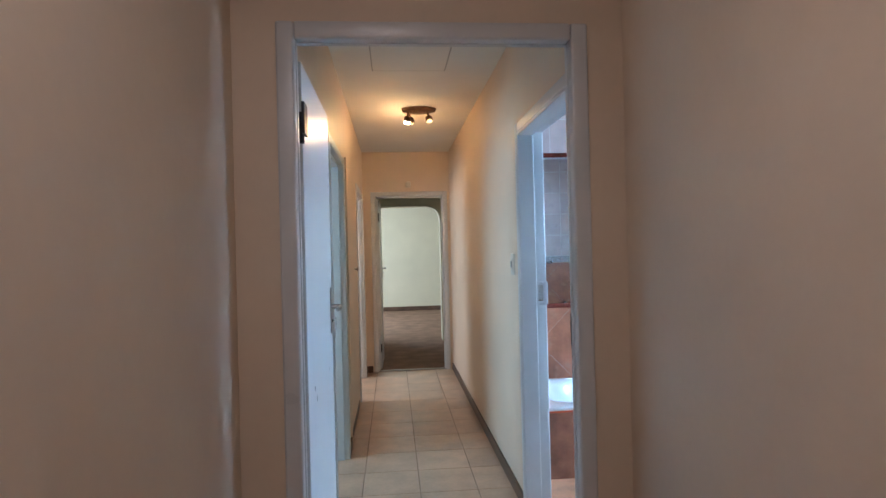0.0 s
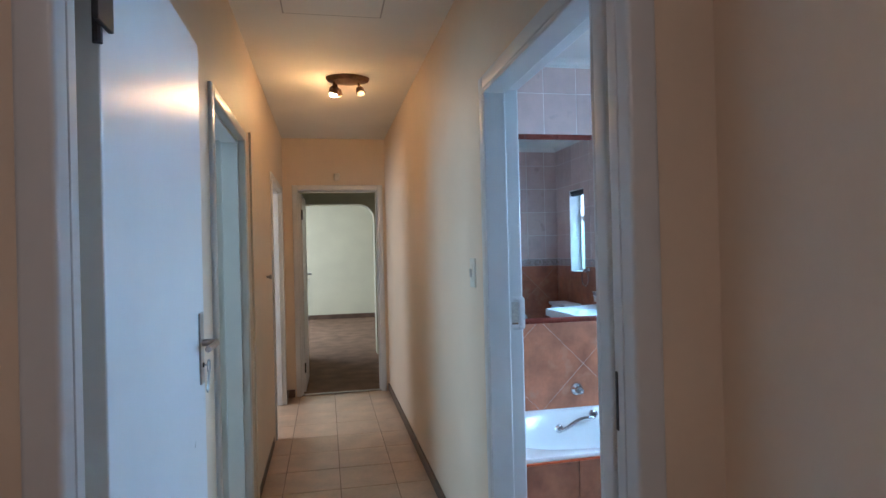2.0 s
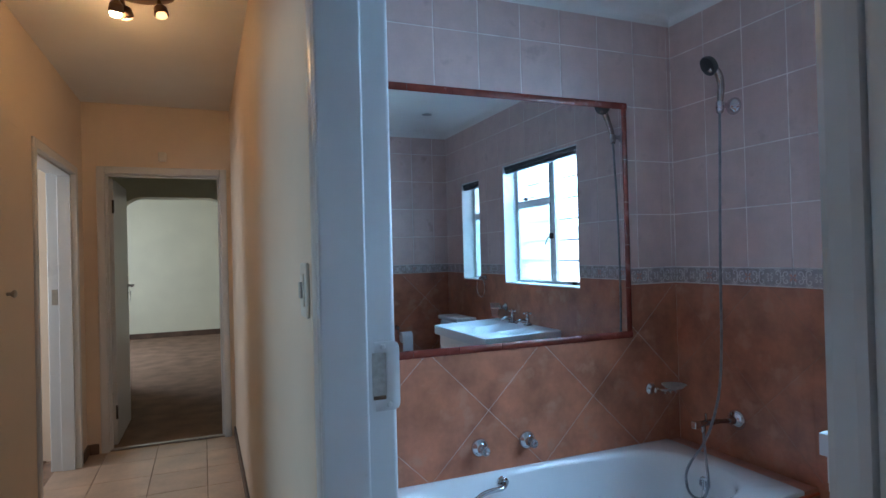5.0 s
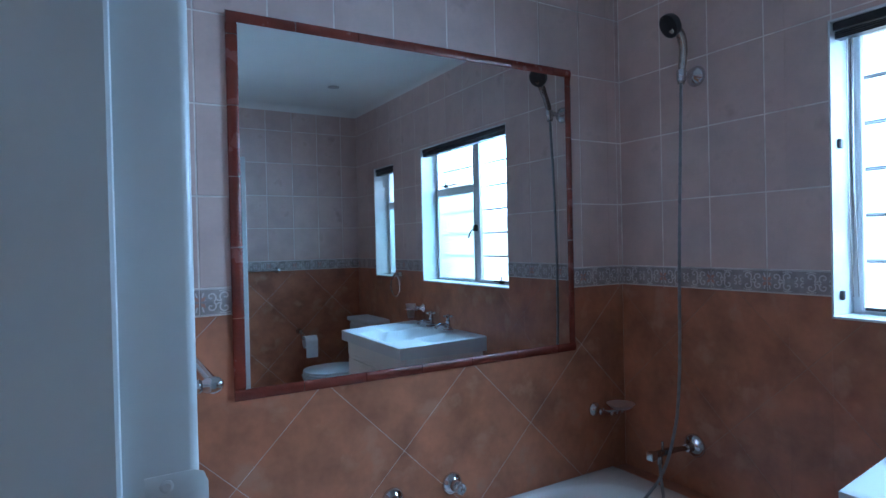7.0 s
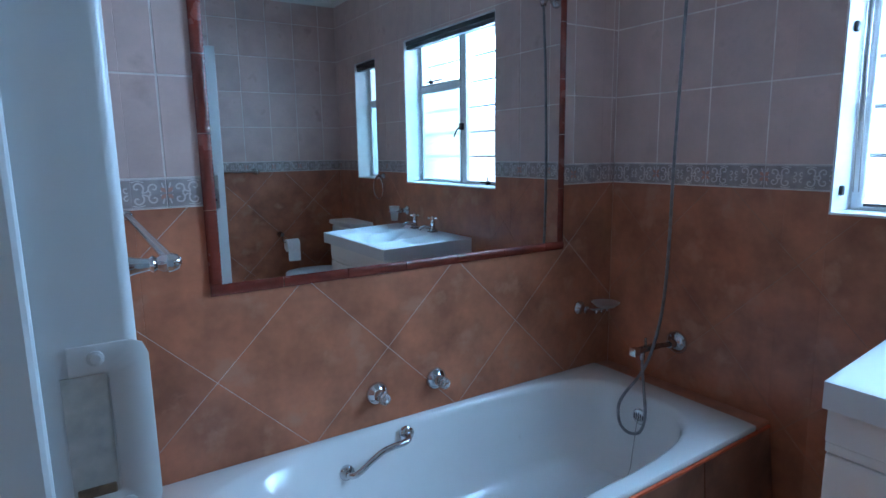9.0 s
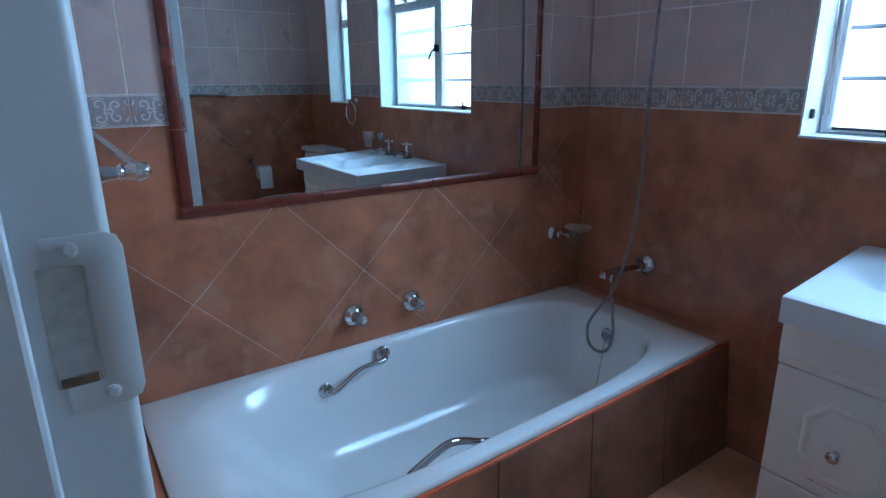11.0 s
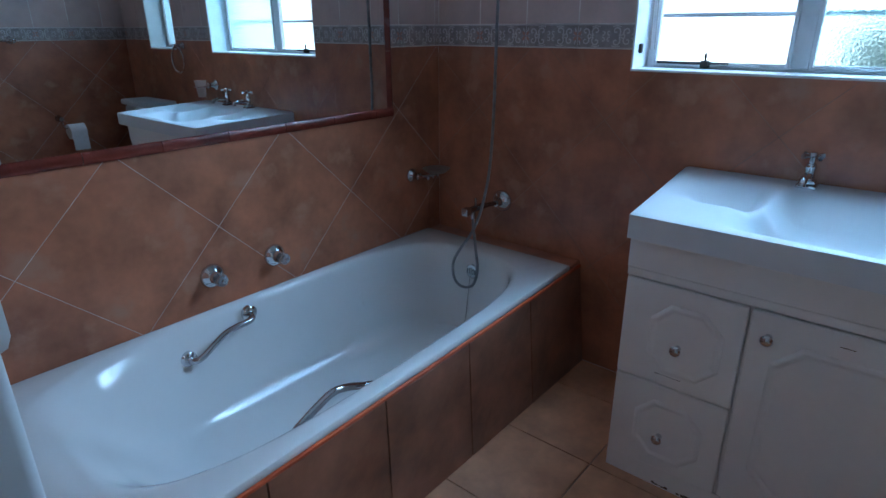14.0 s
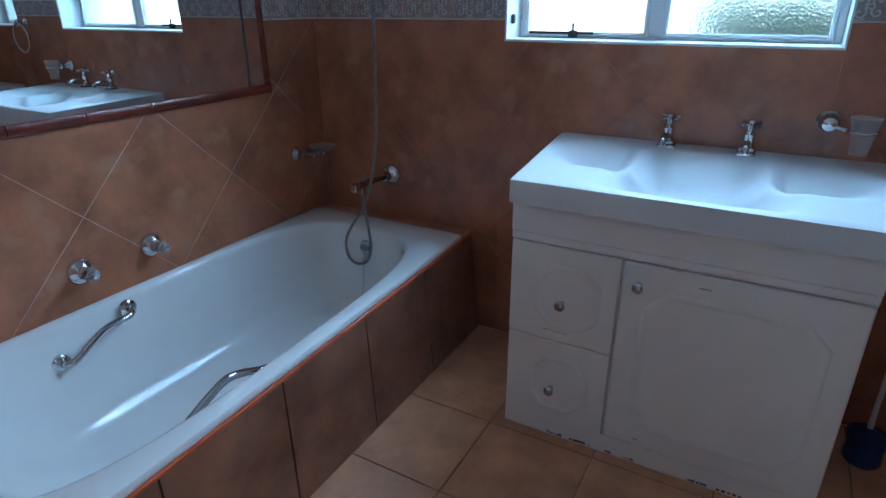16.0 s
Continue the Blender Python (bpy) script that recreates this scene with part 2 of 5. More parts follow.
# ---- setting ----
H = 2.53
panel_wall("wall_corridor_right", "x", 0.82, 0.908, 1.972, 6.93, -0.06, H, [(2.185, 3.13, -0.06, 2.015)], CREAM, "cream painted corridor wall beside the bathroom door")
panel_wall("wall_entrance", "y", 1.925, 1.972, -0.43, 0.92, -0.06, H, [(-0.155, 0.735, -0.06, 2.045)], CREAM, "cream painted wall around the first doorway")
panel_wall("wall_corridor_left", "x", -0.33, -0.18, 1.972, 6.93, -0.06, H, [(3.26, 4.18, -0.06, 2.02), (4.40, 5.52, -0.06, 2.05), (5.60, 6.70, -0.06, 2.02)], CREAM, "cream painted corridor wall with two doorways and a cupboard")
panel_wall("wall_entrance_left", "x", -0.45, -0.305, -2.4, 1.925, -0.06, H, [], CREAM, "cream painted wall in dim light")
panel_wall("wall_entrance_right", "x", 0.868, 0.908, -2.4, 1.925, -0.06, H, [], CREAM, "cream painted wall in dim light")
panel_wall("wall_entrance_back", "y", -2.55, -2.4, -0.43, 0.92, -0.06, H, [], CREAM, "cream painted wall behind the passage")
panel_wall("wall_corridor_far", "y", 6.93, 7.07, -2.4, 3.4, -0.06, H, [(-0.08, 0.775, -0.06, 2.05)], CREAM, "cream painted end wall of the corridor")
panel_wall("wall_bath_north", "y", 4.3615, 4.50, 0.908, 2.98, -0.06, H, [], GROUT, "tiled bathroom wall behind the bath and mirror")
panel_wall("wall_bath_window", "x", 2.8015, 3.02, 1.25, 4.3615, -0.06, H, [(2.55, 3.53, 1.13, 2.045), (1.76, 2.12, 1.14, 2.0)], GROUT, "tiled bathroom wall with two steel windows")
panel_wall("wall_bath_south", "y", 1.25, 1.3985, 0.908, 2.8015, -0.06, H, [], GROUT, "tiled bathroom wall opposite the mirror")
panel_wall("wall_bath_west", "x", 0.9083, 0.9135, 1.3985, 4.3615, -0.06, H, [(2.185, 3.13, -0.06, 2.015)], GROUT, "tiled inner face of the bathroom door wall")
panel_wall("wall_bedroom_south", "y", 2.30, 2.42, -2.4, -0.33, -0.06, H, [], LOUNGE, "painted bedroom wall")
panel_wall("wall_bedroom_north", "y", 4.95, 5.07, -2.4, -0.70, -0.06, H, [], LOUNGE, "painted wall between two rooms")
panel_wall("wall_rooms_left", "x", -2.55, -2.4, 2.30, 7.07, -0.06, H, [(2.9, 4.3, 0.95, 2.05), (5.3, 6.7, 0.95, 2.05)], LOUNGE, "painted outer wall of the side rooms")
panel_wall("wall_lounge_left", "x", -2.25, -2.1, 7.07, 14.4, -0.06, H, [(10.4, 12.8, 0.8, 2.1)], LOUNGE, "painted lounge wall with a wide window")
panel_wall("wall_lounge_right", "x", 3.2, 3.35, 7.07, 14.4, -0.06, H, [], LOUNGE, "painted lounge wall")
panel_wall("wall_lounge_far", "y", 13.7, 13.85, -2.25, 3.35, -0.06, H, [], LOUNGE, "pale cream lounge wall above a brown skirting")
panel_wall("wall_lobby_left", "x", -0.60, -0.48, 7.07, 9.06, -0.06, H, [], LOUNGE, "painted lobby wall")
panel_wall("wall_lobby_right", "x", 1.30, 1.42, 7.07, 9.06, -0.06, H, [], LOUNGE, "painted lobby wall")


def arch_wall():
    bm = bmesh.new()
    y0, y1, x0, x1, top, r = 9.06, 9.30, -0.20, 0.88, 2.06, 0.22
    curve = [(x0, 0)] + [(x0 + r - r * math.cos(a), top - r + r * math.sin(a)) for a in np.linspace(0, math.pi / 2, 9)]
    curve += [(x1 - r + r * math.sin(a), top - r + r * math.cos(a)) for a in np.linspace(0, math.pi / 2, 9)] + [(x1, 0)]
    outer = [(-2.1, 0), (-2.1, H), (3.2, H), (3.2, 0)]
    loop = [(x, z) for x, z in outer] + list(reversed(curve))
    f = bm.faces.new([bm.verts.new((x, y0, z)) for x, z in loop])
    ext = bmesh.ops.extrude_face_region(bm, geom=[f])["geom"]
    for v in ext:
        if isinstance(v, bmesh.types.BMVert):
            v.co.y = y1
    bmesh.ops.recalc_face_normals(bm, faces=bm.faces)
    bmesh.ops.triangulate(bm, faces=[f for f in bm.faces if len(f.verts) > 4])
    tagged(part("wall_lounge_arch", bm, LOUNGE), "painted wall with a round-cornered arch opening", "wall", kind="structure")


arch_wall()
for nm, x0, x1, y0, y1, mat, lab in (
        ("floor_corridor", -0.43, 0.87, -2.4, 6.99, GROUTD, "grouted floor bed under corridor tiles"),
        ("floor_bathroom", 0.87, 2.806, 1.394, 4.366, GROUTD, "grouted floor bed under bathroom tiles"),
        ("floor_carpet_lounge", -2.25, 3.35, 6.99, 14.4, CARPET, "brown carpet of lobby and lounge"),
        ("floor_carpet_bedroom", -2.5, -0.43, 2.30, 7.0, CARPET, "brown carpet of the side rooms")):
    zt = -0.006 if "carpet" not in nm else 0.004
    tagged(part(nm, cube(x0, x1, y0, y1, -0.12, zt), mat), lab, "floor", kind="structure")
part("threshold", cube(-0.05, 0.765, 6.955, 6.995, 0.0, 0.012, 0.004), STEEL)
tagged(bpy.data.objects["threshold"], "thin metal carpet strip in the far doorway", "trim", kind="structure")
for nm, x0, x1, y0, y1 in (("ceiling_corridor", -0.43, 0.92, -2.55, 6.93), ("ceiling_bathroom", 0.92, 3.0, 1.25, 4.5), ("ceiling_lounge", -2.25, 3.35, 6.93, 14.45), ("ceiling_rooms", -2.55, -0.43, 2.3, 6.93)):
    tagged(part(nm, cube(x0, x1, y0, y1, H, H + 0.1), CEILING), "flat white painted ceiling", "ceiling", kind="structure")


def cornice(name, pts, size=0.055):
    """A coved strip under the ceiling along the inside of a closed rectangle of wall faces."""
    bm = bmesh.new()
    prof = [(0.0, -size)] + [(size - size * math.cos(a), -size + size * math.sin(a)) for a in np.linspace(0.15, math.pi / 2, 6)] + [(size, 0.0), (0.0, 0.0)]
    x0, x1, y0, y1 = pts
    rings = []
    for cx, cy, sx, sy in ((x0, y0, 1, 1), (x1, y0, -1, 1), (x1, y1, -1, -1), (x0, y1, 1, -1)):
        rings.append([bm.verts.new((cx + sx * d, cy + sy * d, H + h)) for d, h in prof])
    for i in range(4):
        a, b = rings[i], rings[(i + 1) % 4]
        for k in range(len(prof) - 1):
            bm.faces.new((a[k], b[k], b[k + 1], a[k + 1]))
    bmesh.ops.recalc_face_normals(bm, faces=bm.faces)
    tagged(part(name, bm, CEILING), "white coved cornice along the ceiling", "cornice", kind="structure")


cornice("trim_cornice_bathroom", (0.93, 2.80, 1.40, 4.36), 0.05)


def skirting(axis, face, a0, a1, out, h=0.075):
    lo, hi = sorted((face, face + out * 0.014))
    bm = cube(lo, hi, a0, a1, 0, h, 0.004) if axis == "x" else cube(a0, a1, lo, hi, 0, h, 0.004)
    tagged(part("baseboard", bm, SKIRT), "dark brown wooden skirting board", "skirting", kind="structure")


skirting("x", 0.82, 3.175, 6.93, -1)
skirting("x", 0.82, 1.988, 2.170, -1)
skirting("y", 6.93, -0.166, -0.105, -1)
skirting("x", -0.18, 4.22, 4.375, 1)
skirting("x", -0.18, 6.74, 6.93, 1)
skirting("y", 13.7, -2.1, 3.2, -1, 0.10)
skirting("x", -2.4, 2.42, 4.95, 1)
skirting("x", -2.4, 5.07, 6.93, 1)
skirting("x", 0.868, -2.4, 1.925, -1)
skirting("x", -0.305, -2.4, 1.925, 1)


# ---- door frames and doors ----
def door_frame(name, axis, p0, p1, a0, a1, top, stop_at, label, proud=0.014):
    """Pressed steel frame: casing on both faces, lining, and a stop; the hole is a0..a1 clear."""
    t = thing(name, ((p0 + p1) / 2, (a0 + a1) / 2, 0) if axis == "x" else ((a0 + a1) / 2, (p0 + p1) / 2, 0), label, "door frame", kind="structure")

    def b(q0, q1, u0, u1, z0, z1, bev=0.004):
        seg = 4 if bev > 0.006 else 2
        return cube(q0, q1, u0, u1, z0, z1, bev, seg) if axis == "x" else cube(u0, u1, q0, q1, z0, z1, bev, seg)

    w, o = 0.052, 0.014
    for u0, u1 in ((a0 - w, a0), (a1, a1 + w)):
        part("jamb", b(p0 - o, p1 + o, u0, u1, 0, top + w, 0.008), WHITE, t, smooth=60)
    part("head", b(p0 - o, p1 + o, a0 + 0.0005, a1 - 0.0005, top, top + w, 0.008), WHITE, t, smooth=60)
    s0, s1 = stop_at
    for u0, u1 in ((a0 - 0.001, a0 + proud), (a1 - proud, a1 + 0.001)):
        part("stop", b(s0, s1, u0, u1, 0, top, min(0.004, proud / 3)), WHITE, t)
    part("stop", b(s0, s1, a0 + proud + 0.0005, a1 - proud - 0.0005, top - proud, top + 0.001, min(0.004, proud / 3)), WHITE, t)
    return t


def lever_handle(side, leaf, at, n, along, keys=False, label="dull steel lever handle on a long plate"):
    """side plate and lever on one face; n: the face's way out; along: the way the lever points."""
    at, n, along = Vector(at), Vector(n), Vector(along)
    up = Vector((0, 0, 1))
    m = Matrix.Translation(at) @ Matrix((along, up, n)).transposed().to_4x4()
    bm = bmesh.new()
    box(bm, -0.021, 0.021, -0.115, 0.085, 0.0, 0.006, 0.003)
    bm.transform(m)
    plate = part("handle_plate", bm, STEEL, leaf, label)
    bm = lathe([(0.010, 0.004), (0.010, 0.040), (0.008, 0.046)], m, 14)
    tube([m @ p for p in smooth_line([(0, 0, 0.040), (0.02, 0.001, 0.047), (0.06, 0.0, 0.047), (0.105, -0.004, 0.040)], 4)], [0.0085] * 13, 10, bm)
    part("lever", bm, STEEL, plate, smooth=40)
    bm = lathe([(0.007, 0.003), (0.007, 0.009), (0.004, 0.010)], m @ Matrix.Translation((0, -0.062, 0)), 12)
    part("keyhole", bm, DARKMETAL, plate)
    if keys:
        bm = bmesh.new()
        ring = [m @ Vector((0.004 + 0.017 * math.cos(a), -0.066 + 0.019 * math.sin(a), 0.022)) for a in np.linspace(0, 2 * math.pi, 22)]
        tube(ring, 0.0022, 6, bm)
        tube([m @ Vector(p) for p in ((0, -0.062, 0.004), (0, -0.062, 0.022), (0.004, -0.050, 0.022))], 0.003, 6, bm)
        tube([m @ Vector(p) for p in ((0.006, -0.085, 0.022), (0.009, -0.118, 0.020))], 0.0032, 6, bm)
        ring = [m @ Vector((0.010 + 0.009 * math.cos(a), -0.126 + 0.011 * math.sin(a), 0.019)) for a in np.linspace(0, 2 * math.pi, 16)]
        tube(ring, 0.0022, 6, bm)
        part("key", bm, STEEL, plate)


def hinge(leaf, at, n, along):
    at = Vector(at)
    bm = lathe([(0.008, -0.05), (0.008, 0.05)], Matrix.Translation(at), 10)
    m = Matrix.Translation(at) @ Matrix((Vector(along), Vector((0, 0, 1)), Vector(n))).transposed().to_4x4()
    b2 = bmesh.new()
    box(b2, 0.0, 0.034, -0.05, 0.05, -0.0015, 0.0015)
    b2.transform(m)
    me = bpy.data.meshes.new("tmp")
    b2.to_mesh(me)
    b2.free()
    bm.from_mesh(me)
    bpy.data.meshes.remove(me)
    part("hinge", bm, DARKMETAL, leaf)


def flush_door(name, hinge_at, angle, width, height, label, keys=False, lever_z=1.15, hinge_zs=(0.25, 1.79), thick=0.04):
    """A leaf from its hinge line, running along +x turned by angle (degrees); z from 0.008."""
    t = thing(name, (hinge_at[0], hinge_at[1], 0), label, "door")
    m = pose(hinge_at[0], hinge_at[1], 0, 0, 0, angle)
    bm = cube(0.004, width, -thick / 2, thick / 2, 0.008, height, 0.003)
    bm.transform(m)
    leaf = part("leaf", bm, WHITE, t)
    r = m.to_3x3()
    for s in (1, -1):
        lever_handle(s, leaf, m @ Vector((width - 0.055, s * thick / 2, lever_z)), r @ Vector((0, s, 0)), r @ Vector((-1, 0, 0)), keys and s == -1)
    bm = cube(width - 0.002, width + 0.0015, -0.011, 0.011, lever_z - 0.12, lever_z + 0.05, 0.0)
    bm.transform(m)
    part("lock_plate", bm, STEEL, leaf)
    for z in hinge_zs:
        hinge(leaf, m @ Vector((0.0, -thick / 2 * 0.9, z)), r @ Vector((0, -1, 0)), r @ Vector((1, 0, 0)))
    return t


def strike_plate(frame_thing, x0, x1, y, z, out):
    """Painted-over plate whose lip stands past the frame's edge, with an open latch pocket."""
    bm = bmesh.new()
    # one stamped piece: a ring round the pocket whose lip bends past the jamb, with softened corners
    rim = [(x0 + 0.004, z - 0.060), (x1 - 0.010, z - 0.060), (x1 - 0.003, z - 0.057), (x1, z - 0.050), (x1, z + 0.050), (x1 - 0.003, z + 0.058), (x1 - 0.010, z + 0.061), (x0 + 0.004, z + 0.061)]
    hole = [(x0 + 0.004, z - 0.040), (x1 - 0.027, z - 0.040), (x1 - 0.0245, z - 0.039), (x1 - 0.0235, z - 0.036), (x1 - 0.0235, z + 0.038), (x1 - 0.0245, z + 0.041), (x1 - 0.027, z + 0.042), (x0 + 0.004, z + 0.042)]
    rows = []
    for d, grow in ((0.0, 0.0), (0.0008, 0.0), (0.0014, -0.0009)):
        rows.append(([bm.verts.new((px + grow * (px > x0 + 0.01), y + out * d, pz + grow * (1 if pz > z else -1))) for px, pz in rim], [bm.verts.new((px - grow * 0.8 * (px > x0 + 0.01), y + out * d, pz - grow * 0.8 * (1 if pz > z else -1))) for px, pz in hole]))
    for (r0, h0), (r1, h1) in zip(rows, rows[1:]):
        for i in range(7):
            bm.faces.new((r0[i], r0[i + 1], r1[i + 1], r1[i]))
            bm.faces.new((h0[i + 1], h0[i], h1[i], h1[i + 1]))
    r, h = rows[-1]
    for i in range(7):
        bm.faces.new((r[i], r[i + 1], h[i + 1], h[i]))
        bm.faces.new((rows[0][0][i + 1], rows[0][0][i], rows[0][1][i], rows[0][1][i + 1]))
    bmesh.ops.recalc_face_normals(bm, faces=bm.faces)
    p = part("strike_plate", bm, WHITE, frame_thing, "paint-covered strike plate", smooth=50)
    lo, hi = sorted((y, y + out * 0.0008))
    part("latch_recess", cube(x0 - 0.001, x1 - 0.0245, lo, hi, z - 0.040, z + 0.042), POCKET, p, "grimy open latch pocket")
    part("dust", cube(x0 + 0.001, x1 - 0.026, min(y, y + out * 0.002), max(y, y + out * 0.002), z - 0.040, z - 0.033, 0.0008, 1), CHIP, p)
    for dx, dz in ((0.019, 0.052), (0.029, -0.050)):
        part("screw", lathe([(0.0052, 0.0), (0.0050, 0.0012), (0.003, 0.002)], pose(x0 + dx, y + out * 0.0010, z + dz, 90 if out < 0 else -90), 12), WHITE, p)


POCKET = material("dusty_latch_pocket", (0.42, 0.40, 0.37), 0.9, vary=0.25, scale=40, grain=150)
f1 = door_frame("door_frame_1", "y", 1.925, 1.972, -0.125, 0.702, 2.015, (1.948, 1.970), "white painted steel frame of the first doorway", 0.003)
f2 = door_frame("door_frame_2", "x", 0.800, 0.9090, 2.210, 3.09, 1.97, (0.7875, 0.869), "white painted steel frame of the bathroom doorway")
f3 = door_frame("door_frame_3", "x", -0.33, -0.18, 3.31, 4.13, 1.97, (-0.28, -0.20), "white painted steel frame of the bedroom doorway")
f4 = door_frame("door_frame_4", "x", -0.33, -0.18, 5.65, 6.65, 1.97, (-0.28, -0.20), "white painted steel frame of the second side doorway")
f5 = door_frame("door_frame_5", "y", 6.93, 7.07, -0.040, 0.738, 2.018, (6.96, 7.02), "white painted steel frame of the far doorway")
part("hinge_plate", cube(-0.126, -0.117, 2.047, 2.116, 1.766, 1.866, 0.001, 1), DARKMETAL, f1, "dark metal hinge")
strike_plate(f2, 0.8795, 0.9285, 3.0895, 1.157, -1)
part("strike_plate", cube(0.6975, 0.7005, 1.965, 1.973, 1.08, 1.18, 0.001, 1), DARKMETAL, f1, "dark metal strike plate")
part("strike_plate", cube(-0.32, -0.285, 6.6465, 6.65, 1.10, 1.20, 0.001, 1), STEEL, f4)

flush_door("door_1", (-0.150, 2.085), 90.0, 0.765, 2.005, "white flush door standing open against the corridor wall", keys=True)
flush_door("door_2", (0.955, 2.205), 8.0, 0.725, 1.96, "white flush bathroom door standing open", lever_z=1.13)
flush_door("door_3", (-0.345, 4.115), 181.0, 0.79, 1.96, "white flush bedroom door standing open")
flush_door("door_4", (-0.026, 7.085), 89.0, 0.73, 2.0, "white flush far door standing open", keys=True, lever_z=1.17)


def cupboard():
    t = thing("built_in_cupboard", (-0.18, 4.96, 0), "cream painted built-in cupboard in the corridor wall", "cupboard")
    for y0, y1, face in ((4.385, 4.44, -0.168), (5.475, 5.53, -0.177)):
        part("frame_post", cube(-0.30, face, y0, y1, 0.0, 2.065, 0.002), CREAM, t)
    part("frame_head", cube(-0.30, -0.177, 4.4405, 5.4745, 2.01, 2.065, 0.001), CREAM, t)
    part("plinth", cube(-0.30, -0.178, 4.4405, 5.4745, 0.0, 0.075, 0.003), SKIRT, t)
    part("back", cube(-0.70, -0.69, 4.30, 5.60, 0.0, 2.2), CREAM, t)
    bm = bmesh.new()
    box(bm, -0.69, -0.305, 4.38, 4.395, 0, 2.2)
    box(bm, -0.69, -0.305, 5.52, 5.535, 0, 2.2)
    box(bm, -0.69, -0.305, 4.395, 5.52, 2.06, 2.075)
    part("carcass", bm, CREAM, t)
    for y0, y1, yk in ((4.4415, 4.573, None), (4.5755, 5.474, 5.14)):
        d = part("cupboard_door", cube(-0.195, -0.176, y0, y1, 0.078, 2.0092, 0.001), CREAM, t)
        if yk:
            bm = lathe([(0.008, 0.0), (0.007, 0.014), (0.016, 0.022), (0.017, 0.030), (0.010, 0.036)], pose(-0.175, yk, 1.245, 0, 90, 0), 16)
            part("knob", bm, STEEL, d, smooth=50)


cupboard()


# ---- windows ----
def steel_window(name, y0, y1, z0, z1, mullions, transom, label):
    """Small-section steel window in the outer part of the wall, with a tiled-in white reveal, bars and glass."""
    t = thing(name, (2.9, (y0 + y1) / 2, z0), label, "window", kind="structure")
    xi, xo = 2.802, 3.02
    r = 0.006
    part("window_sill", cube(xi - 0.004, xo, y0 + 0.0005, y1 - 0.0005, z0, z0 + 0.008, 0.002), WINSTEEL, t)
    for a, b in ((y0, y0 + r), (y1 - r, y1)):
        part("reveal", cube(xi, xo, a, b, z0 + 0.0085, z1, 0.001, 1), WINSTEEL, t)
    part("reveal", cube(xi, xo, y0 + r + 0.0005, y1 - r - 0.0005, z1 - r, z1, 0.001, 1), WINSTEEL, t)
    fx0, fx1 = 2.922, 2.950
    zi, zt = z0 + 0.0085, z1 - r - 0.0005
    yi, yt = y0 + r + 0.0005, y1 - r - 0.0005
    w, wb = 0.022, 0.009
    frame_part = part("window_frame", cube(fx0, fx1, yi, yi + w, zi, zt, 0.002, 1), WINSTEEL, t)
    part("window_frame", cube(fx0, fx1, yt - w, yt, zi, zt, 0.002, 1), WINSTEEL, t)
    part("window_frame", cube(fx0, fx1, yi + w, yt - w, zi, zi + wb, 0.002, 1), WINSTEEL, t)
    part("window_frame", cube(fx0, fx1, yi + w, yt - w, zt - w, zt, 0.002, 1), WINSTEEL, t)
    bays = [yi + w, *mullions, yt - w]
    for ym in mullions:
        part("mullion", cube(fx0 - 0.004, fx1, ym - 0.024, ym + 0.024, zi + wb, zt - w, 0.003, 1), WINSTEEL, t)
    for k, (a, b) in enumerate(zip(bays, bays[1:])):
        a2 = a + (0.024 if k else 0)
        b2 = b - (0.024 if k < len(bays) - 2 else 0)
        split = transom if k == 0 else None
        cells = [(zi + wb, split - 0.016), (split + 0.016, zt - w)] if split else [(zi + wb, zt - w)]
        if split:
            part("transom", cube(fx0 - 0.003, fx1, a2, b2, split - 0.016, split + 0.016, 0.003, 1), WINSTEEL, t)
        for c, (q0, q1) in enumerate(cells):
            s = 0.012
            for g in ((a2, a2 + s, q0, q1), (b2 - s, b2, q0, q1), (a2 + s, b2 - s, q0, q0 + s), (a2 + s, b2 - s, q1 - s, q1)):
                part("sash", cube(fx0 - 0.010, fx0 + 0.012, g[0], g[1], g[2], g[3], 0.002, 1), WINSTEEL, t)
            pane = part("pane", cube(fx0 - 0.001, fx0 + 0.003, a2 + s - 0.003, b2 - s + 0.003, q0 + s - 0.003, q1 - s + 0.003), OBSCURE if k == 0 and c == 0 else CLEAR, t, "pebbled obscure glass" if k == 0 and c == 0 else "clear glass")
            pane.visible_shadow = False
    for z in (1.302, 1.449, 1.596, 1.743, 1.889):
        part("burglar_bar", tube([(2.985, yi, z), (2.985, yt, z)], 0.007, 8), BARGREY, t)
    return t, fx0


w1, fx = steel_window("window_1", 2.55, 3.53, 1.13, 2.045, [3.062], 1.735, "white steel bathroom window with pebbled glass and burglar bars")
w2, fx = steel_window("window_2", 1.76, 2.12, 1.14, 2.0, [], 1.70, "narrow white steel window with burglar bars above the toilet")


def stay(parent, y0, y1, z):
    bm = cube(fx - 0.026, fx - 0.020, y0, y1, z, z + 0.008, 0.001, 1)
    p = part("window_stay", bm, DARKMETAL, parent, "dark metal peg stay")
    part("stay_bracket", cube(fx - 0.030, fx - 0.008, (y0 + y1) / 2 - 0.055, (y0 + y1) / 2 - 0.028, z - 0.010, z + 0.012, 0.003, 1), DARKMETAL, p)
    part("peg", lathe([(0.006, 0), (0.003, 0.012), (0.005, 0.020), (0.002, 0.030)], pose(fx - 0.023, (y0 + y1) / 2 - 0.042, z + 0.006), 10), DARKMETAL, p)


